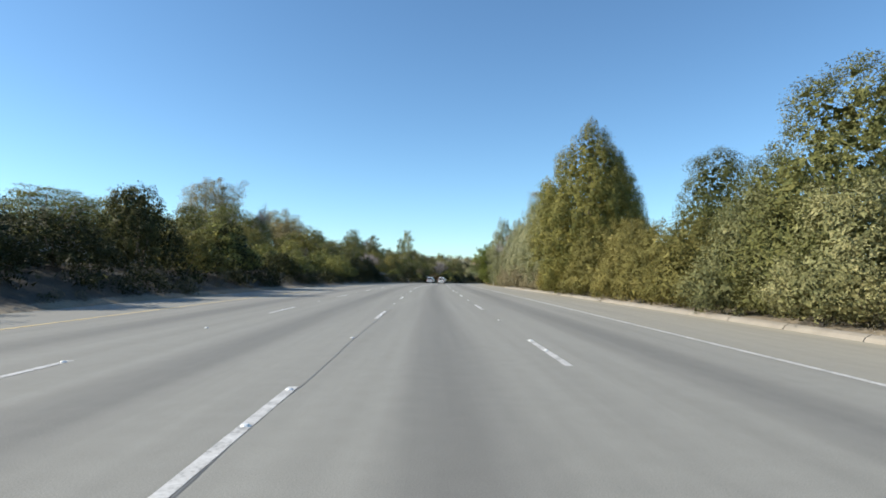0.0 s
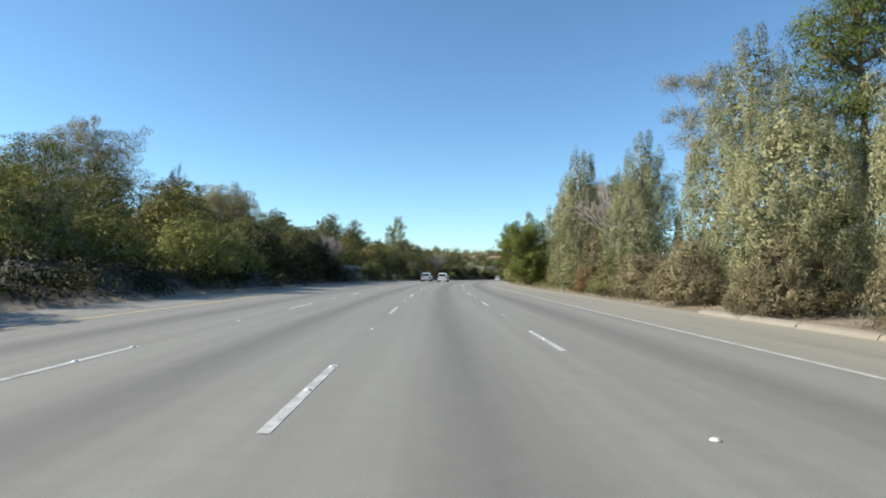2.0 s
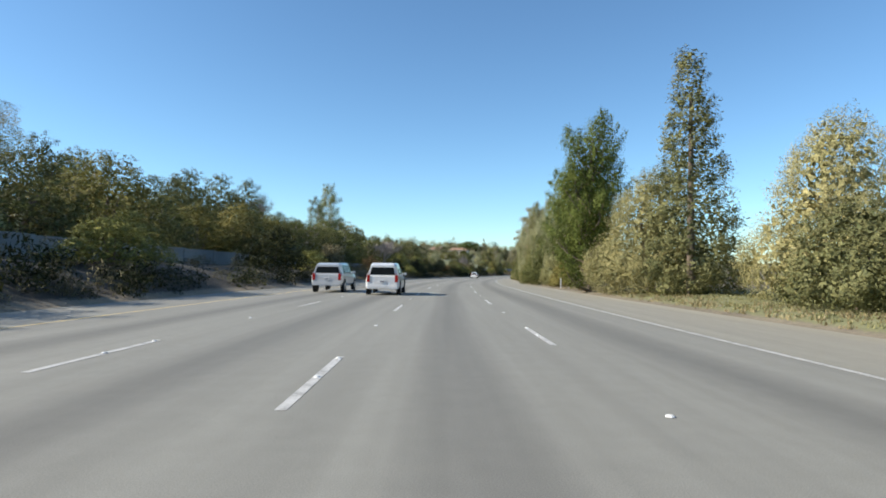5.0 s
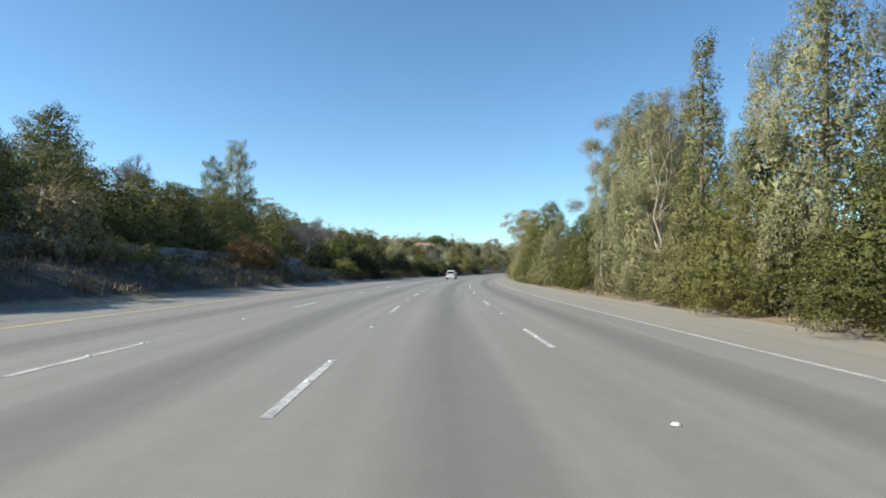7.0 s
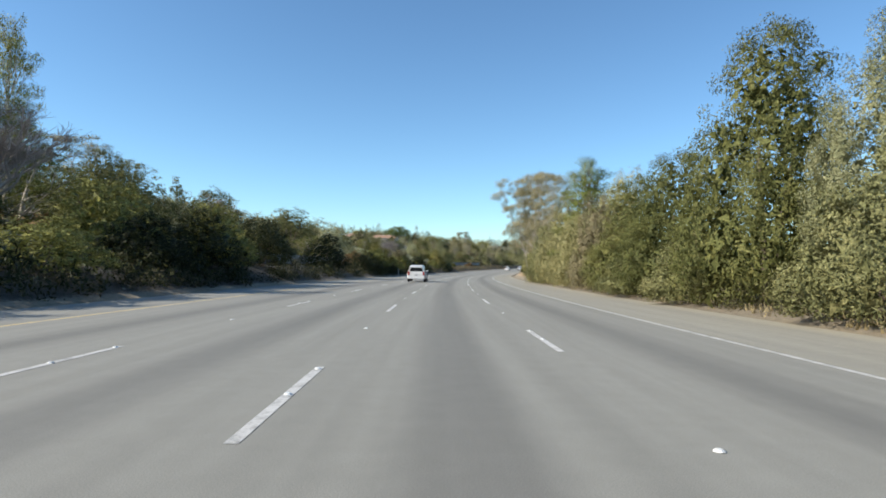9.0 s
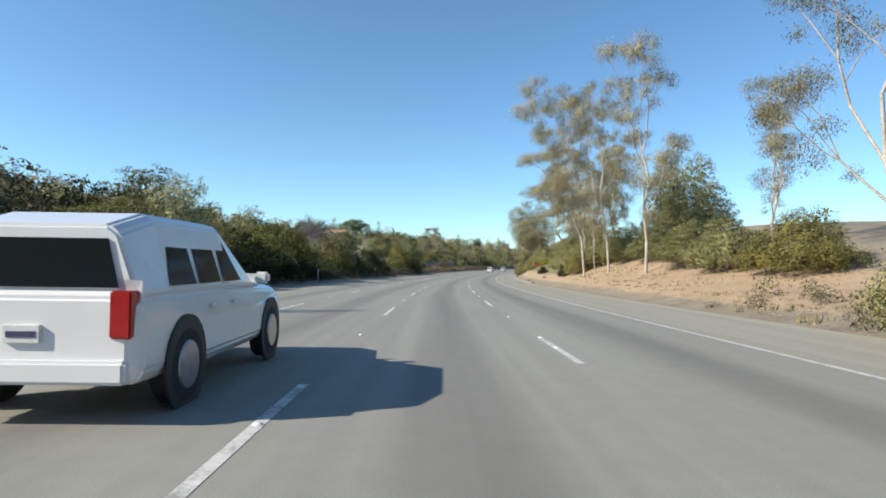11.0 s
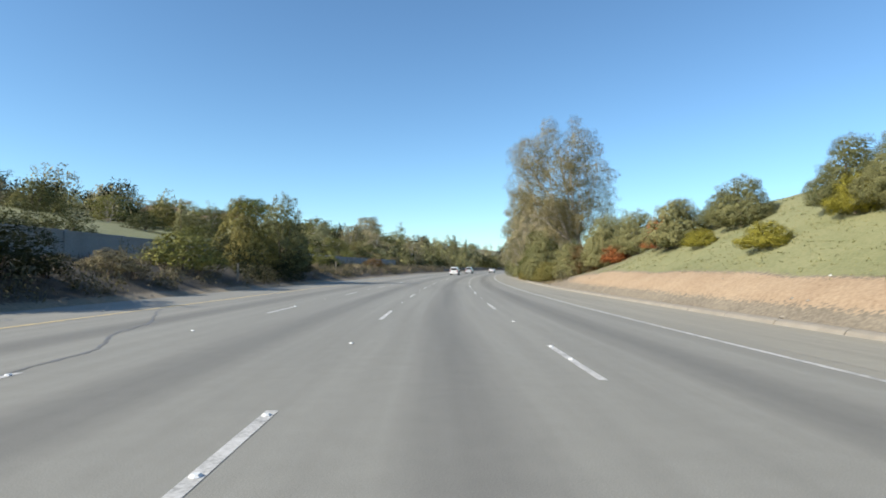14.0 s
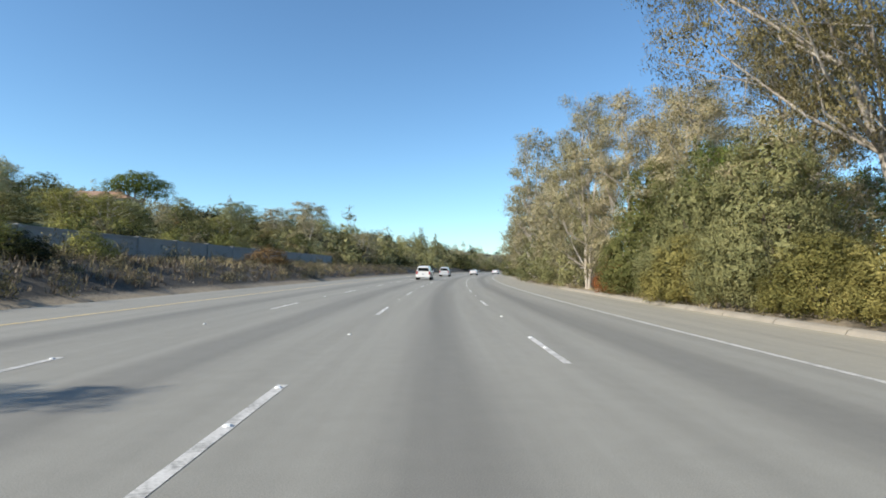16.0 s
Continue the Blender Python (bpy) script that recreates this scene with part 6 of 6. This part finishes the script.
SHAPES = {
    # body sections from the tail (y 0) to the nose, and cabin sections
    "sedan": ([(0.0, 0.78, 0.74, 0.34, 0.62, 0.92), (0.12, 0.90, 0.84, 0.24, 0.66, 1.02), (0.9, 0.93, 0.86, 0.2, 0.7, 1.03), (2.6, 0.93, 0.88, 0.2, 0.7, 0.98), (3.9, 0.92, 0.84, 0.2, 0.66, 0.90), (4.6, 0.86, 0.72, 0.24, 0.58, 0.74), (4.8, 0.7, 0.6, 0.32, 0.5, 0.62)],
              [(0.45, 0.74, 0.60, 0.9, 0.98, 1.06), (1.25, 0.80, 0.58, 0.9, 1.0, 1.38), (2.3, 0.82, 0.58, 0.9, 1.0, 1.42), (3.4, 0.80, 0.60, 0.9, 0.96, 1.0)], 1.42),
    "suv": ([(0.0, 0.86, 0.84, 0.42, 0.7, 1.08), (0.1, 0.95, 0.92, 0.34, 0.8, 1.14), (1.5, 0.97, 0.93, 0.3, 0.8, 1.14), (3.2, 0.97, 0.92, 0.3, 0.8, 1.10), (4.5, 0.95, 0.88, 0.32, 0.78, 1.04), (4.95, 0.86, 0.74, 0.4, 0.68, 0.9)],
            [(0.12, 0.88, 0.70, 1.0, 1.1, 1.70), (0.7, 0.90, 0.72, 1.0, 1.12, 1.84), (2.4, 0.90, 0.72, 1.0, 1.12, 1.84), (3.5, 0.88, 0.70, 1.0, 1.08, 1.16)], 1.84),
    "pickup": ([(0.0, 0.88, 0.88, 0.5, 0.8, 1.12), (0.08, 0.95, 0.95, 0.44, 0.86, 1.18), (2.0, 0.97, 0.95, 0.42, 0.86, 1.18), (3.8, 0.97, 0.93, 0.42, 0.86, 1.16), (5.2, 0.96, 0.90, 0.42, 0.84, 1.12), (5.65, 0.88, 0.78, 0.48, 0.74, 0.96)],
               [(0.25, 0.88, 0.74, 1.05, 1.16, 1.72), (0.8, 0.90, 0.76, 1.05, 1.16, 1.84), (3.2, 0.90, 0.74, 1.05, 1.16, 1.86), (4.3, 0.88, 0.70, 1.05, 1.12, 1.2)], 1.86),
}


def vehicle(kind, name, s, d, mat, label):
    body_s, cabin_s, roof = SHAPES[kind]
    root = new(name)
    root.matrix_basis = Matrix.Translation(spot(s, d, 0.0)) @ pose(0, 0, 0, 0, 0, heading(s))
    bm = bmesh.new()
    loft(bm, body_s)
    bmesh.ops.bevel(bm, geom=[e for e in bm.edges if e.calc_face_angle(0) > 0.5], offset=0.03, segments=2, affect="EDGES")
    body = part("body", bm, mat, root)
    bm = bmesh.new()
    loft(bm, cabin_s)
    bmesh.ops.bevel(bm, geom=[e for e in bm.edges if e.calc_face_angle(0) > 0.5], offset=0.03, segments=2, affect="EDGES")
    part("cabin", bm, mat, root)
    # rear window, laid on the slope of the tail of the cabin
    (y0, _, w0, _, z0a, z0), (y1, _, w1, _, _, z1) = cabin_s[0], cabin_s[1]
    bm = bmesh.new()
    zl = z0a + (0.06 if kind != "sedan" else 0.08)
    if kind == "sedan":
        a, b = Vector((0, y0 + 0.06, z0 + 0.01)), Vector((0, y1 - 0.06, z1 - 0.03))
        up = (b - a).normalized()
        out = Vector((0, -up.z, up.y)) * 0.018
        q = [(-w0 * 0.92, a), (w0 * 0.92, a), (w1 * 0.86, b), (-w1 * 0.86, b)]
    else:
        a, b = Vector((0, y0 - 0.006, zl)), Vector((0, y0 - 0.004, z0 - 0.12))
        out = Vector((0, -0.014, 0))
        q = [(-w0 * 1.02, a), (w0 * 1.02, a), (w0 * 0.88, b), (-w0 * 0.88, b)]
    lo = [bm.verts.new(Vector((x, 0, 0)) + c) for x, c in q]
    hi = [bm.verts.new(Vector((x, 0, 0)) + c + out) for x, c in q]
    bm.faces.new(hi)
    for i in range(4):
        bm.faces.new((lo[i], lo[(i + 1) % 4], hi[(i + 1) % 4], hi[i]))
    bmesh.ops.recalc_face_normals(bm, faces=bm.faces)
    part("rear_window", bm, GLASS_DARK, root, "dark tinted rear window")
    for side in (-1, 1):
        ym, yn = cabin_s[1][0] - 0.05, cabin_s[2][0] + 0.42
        wc, zs, panes = cabin_s[1][1], cabin_s[1][4], 2 if kind == "sedan" else 3
        wt = cabin_s[1][2] + 0.012
        for k in range(panes):                                       # side panes, parted by pillars
            y0_, y1_ = ym + (yn - ym) * k / panes + 0.05, ym + (yn - ym) * (k + 1) / panes - 0.05
            lean0, lean1 = (0.16 if k == 0 else 0.0), (0.36 if k == panes - 1 else 0.0)
            bm = bmesh.new()
            lo = [bm.verts.new((side * (wc + 0.006), y0_, zs + 0.04)), bm.verts.new((side * (wc + 0.006), y1_, zs + 0.04)),
                  bm.verts.new((side * wt, y1_ - lean1, roof - 0.15)), bm.verts.new((side * wt, y0_ + lean0, roof - 0.15))]
            bm.faces.new(lo if side > 0 else lo[::-1])
            bmesh.ops.solidify(bm, geom=bm.faces[:], thickness=0.01)
            part("side_window", bm, GLASS_DARK, root)
            bm = bmesh.new()
            yh = y0_ + 0.12
            xs = side * (body_s[2][1] + 0.004)
            box(bm, xs - 0.02, xs + 0.02, yh, yh + 0.2, zs - 0.22, zs - 0.18, 0.008)
            if k:
                part("door_handle", bm, mat, root)
            else:
                bm.free()
        for yw in (0.95, body_s[-1][0] - 0.95):                      # dark wheel arches
            bm = bmesh.new()
            rr = 0.42 if kind == "sedan" else 0.48
            bmesh.ops.create_cone(bm, cap_ends=True, segments=24, radius1=rr, radius2=rr, depth=0.03, matrix=Matrix.Translation((side * (body_s[2][1] - 0.004), yw, rr * 0.82)) @ pose(0, 0, 0, 0, 90, 0))
            part("wheel_arch", bm, BLACK_TRIM, root)
        bm = bmesh.new()
        zt = body_s[0][5]
        if kind == "sedan":
            box(bm, side * 0.62 - 0.2, side * 0.62 + 0.2, -0.02, 0.14, zt - 0.18, zt - 0.06, 0.015)
        else:
            box(bm, side * 0.80 - 0.09, side * 0.80 + 0.09, -0.025, 0.14, zt - 0.34, zt + 0.06, 0.015)
        part("tail_light", bm, TAIL, root, "red tail light")
        bm = bmesh.new()
        box(bm, side * (body_s[2][1] + 0.08) - 0.09, side * (body_s[2][1] + 0.08) + 0.09, cabin_s[-1][0] - 0.35, cabin_s[-1][0] - 0.2, body_s[2][5] - 0.04, body_s[2][5] + 0.12, 0.03)
        part("wing_mirror", bm, mat, root)
    w = body_s[0][1]
    bm = bmesh.new()
    box(bm, -w, w, -0.06, 0.12, body_s[0][3] - 0.06, body_s[0][3] + 0.14, 0.03)
    part("bumper", bm, BLACK_TRIM if kind == "sedan" else mat, root)
    zp = body_s[0][3] + (0.34 if kind == "sedan" else 0.28)
    bm = bmesh.new()
    box(bm, -0.15, 0.15, -0.035, 0.05, zp, zp + 0.15, 0.004)
    plate = part("number_plate", bm, PLATE, root, "pale number plate with dark bar")
    bm = bmesh.new()
    box(bm, -0.12, 0.12, -0.041, -0.034, zp + 0.05, zp + 0.1)
    part("plate_bar", bm, PLATE_BAR, plate)
    wb = (0.95, body_s[-1][0] - 0.95)
    r = 0.33 if kind == "sedan" else 0.38
    for y in wb:
        for side in (-1, 1):
            x = side * (body_s[2][1] - 0.1)
            bm = bmesh.new()
            bmesh.ops.create_cone(bm, cap_ends=True, segments=28, radius1=r, radius2=r, depth=0.23, matrix=Matrix.Translation((x, y, r)) @ pose(0, 0, 0, 0, 90, 0))
            bmesh.ops.bevel(bm, geom=[e for e in bm.edges if e.calc_face_angle(0) > 1], offset=0.03, segments=2, affect="EDGES")
            wheel = part("wheel", bm, TYRE, root, "black tyre")
            bm = bmesh.new()
            bmesh.ops.create_cone(bm, cap_ends=True, segments=20, radius1=r * 0.66, radius2=r * 0.6, depth=0.03, matrix=Matrix.Translation((x + side * 0.118, y, r)) @ pose(0, 0, 0, 0, 90 * side, 0))
            part("rim", bm, RIM, wheel, "alloy rim")
    return tagged(root, label, "car", group="cars on the freeway")


vehicle("suv", "suv", 545.0, -3.4, WHITE_CAR, "white boxy SUV seen from behind on the freeway")
vehicle("sedan", "sedan", 618.0, 0.4, WHITE_CAR, "white sedan far ahead on the freeway")
vehicle("pickup", "pickup_truck", 181.0, -7.2, SILVER_CAR, "silver pickup truck with canopy in the outer lane")
vehicle("suv", "suv", 178.0, -3.4, WHITE_CAR, "white SUV beside the silver pickup on the freeway")
vehicle("suv", "suv", 327.0, -3.4, WHITE_CAR, "white SUV with tall rear window in the middle lane")
vehicle("sedan", "sedan", 652.0, 4.1, WHITE_CAR, "small white car in the distance near the road edge")
vehicle("suv", "suv", 583.0, -3.3, SILVER_CAR, "pale SUV ahead in the same lane")


# ---- houses on the hill ----
STUCCO = surface("cream_stucco", [(0.3, (0.50, 0.44, 0.36)), (0.7, (0.66, 0.60, 0.50))], 1.0, 0.9)
TILES = surface("terracotta_roof_tiles", [(0.3, (0.24, 0.14, 0.09)), (0.7, (0.38, 0.25, 0.17))], 1.2, 0.85, fine=6)
WINDOW_FRAME = surface("dark_window_frame", [(0.3, (0.05, 0.04, 0.035)), (0.7, (0.09, 0.08, 0.07))], 5, 0.6)


def house(s, d, length, depth, storey, turn, lift=0.0, label=""):
    root = new("house")
    root.matrix_basis = Matrix.Translation(spot(s, d, lift)) @ pose(0, 0, 0, 0, 0, turn)
    bm = bmesh.new()
    box(bm, -length / 2, length / 2, -depth / 2, depth / 2, -2.5, storey, 0.03)
    part("wall", bm, STUCCO, root)
    bm = bmesh.new()
    e, ridge = 0.7, storey + depth * 0.22
    v = [bm.verts.new(c) for c in ((-length / 2 - e, -depth / 2 - e, storey - 0.1), (length / 2 + e, -depth / 2 - e, storey - 0.1), (length / 2 + e, depth / 2 + e, storey - 0.1), (-length / 2 - e, depth / 2 + e, storey - 0.1),
                                   (-length / 2 + depth * 0.35, 0, ridge), (length / 2 - depth * 0.35, 0, ridge))]
    for f in ((0, 1, 5, 4), (1, 2, 5), (2, 3, 4, 5), (3, 0, 4), (3, 2, 1, 0)):
        bm.faces.new([v[i] for i in f])
    roof = part("roof", bm, TILES, root, "low hipped terracotta tile roof")
    bm = bmesh.new()
    box(bm, length * 0.2, length * 0.2 + 0.9, 0.5, 1.4, storey, ridge + 0.9, 0.03)
    part("chimney", bm, STUCCO, roof)
    n = int(length / 3)
    for i in range(n):
        x = -length / 2 + (i + 0.5) * length / n
        for y, k in ((-depth / 2, -1), (depth / 2, 1)):
            bm = bmesh.new()
            box(bm, x - 0.7, x + 0.7, y - 0.06, y + 0.06, 0.9, 2.3, 0.01)
            win = part("window", bm, WINDOW_FRAME, root)
            bm = bmesh.new()
            box(bm, x - 0.6, x + 0.6, y - 0.075, y + 0.075, 1.0, 2.2)
            part("pane", bm, GLASS_DARK, win)
    return tagged(root, label, "house", group="houses on the hill")


house(607, -92, 16, 9, 3.6, heading(607) + 12, -0.4, "low cream house with terracotta roof on the wooded hill")
house(580, -97, 13, 9, 3.4, heading(580) + 30, -1.6, "cream house with red tile roof among hillside trees")
house(168, 44, 12, 8, 3.0, 5, 0.2, "pale low house behind the roadside trees")


# ---- utility cabinet on the slope above the wall ----
def cabinet(s, d):
    root = new("utility_cabinet")
    root.matrix_basis = Matrix.Translation(spot(s, d, -0.02)) @ pose(0, 0, 0, 0, 0, heading(s))
    bm = bmesh.new()
    box(bm, -0.9, 0.9, -0.5, 0.5, 0, 2.1, 0.03)
    part("body", bm, WHITE_POST, root)
    bm = bmesh.new()
    box(bm, -1.0, 1.0, -0.6, 0.6, 2.1, 2.2, 0.02)
    part("lid", bm, WHITE_POST, root)
    for x in (-0.44, 0.44):
        bm = bmesh.new()
        box(bm, x - 0.4, x + 0.4, -0.53, -0.49, 0.1, 2.0, 0.01)
        door = part("door", bm, WHITE_POST, root)
        bm = bmesh.new()
        box(bm, x * 0.3 - 0.03, x * 0.3 + 0.03, -0.57, -0.53, 0.9, 1.1, 0.01)
        part("handle", bm, BLACK_TRIM, door)
    tagged(root, "white metal utility cabinet above the sound wall", "cabinet")


cabinet(556, -36.5)
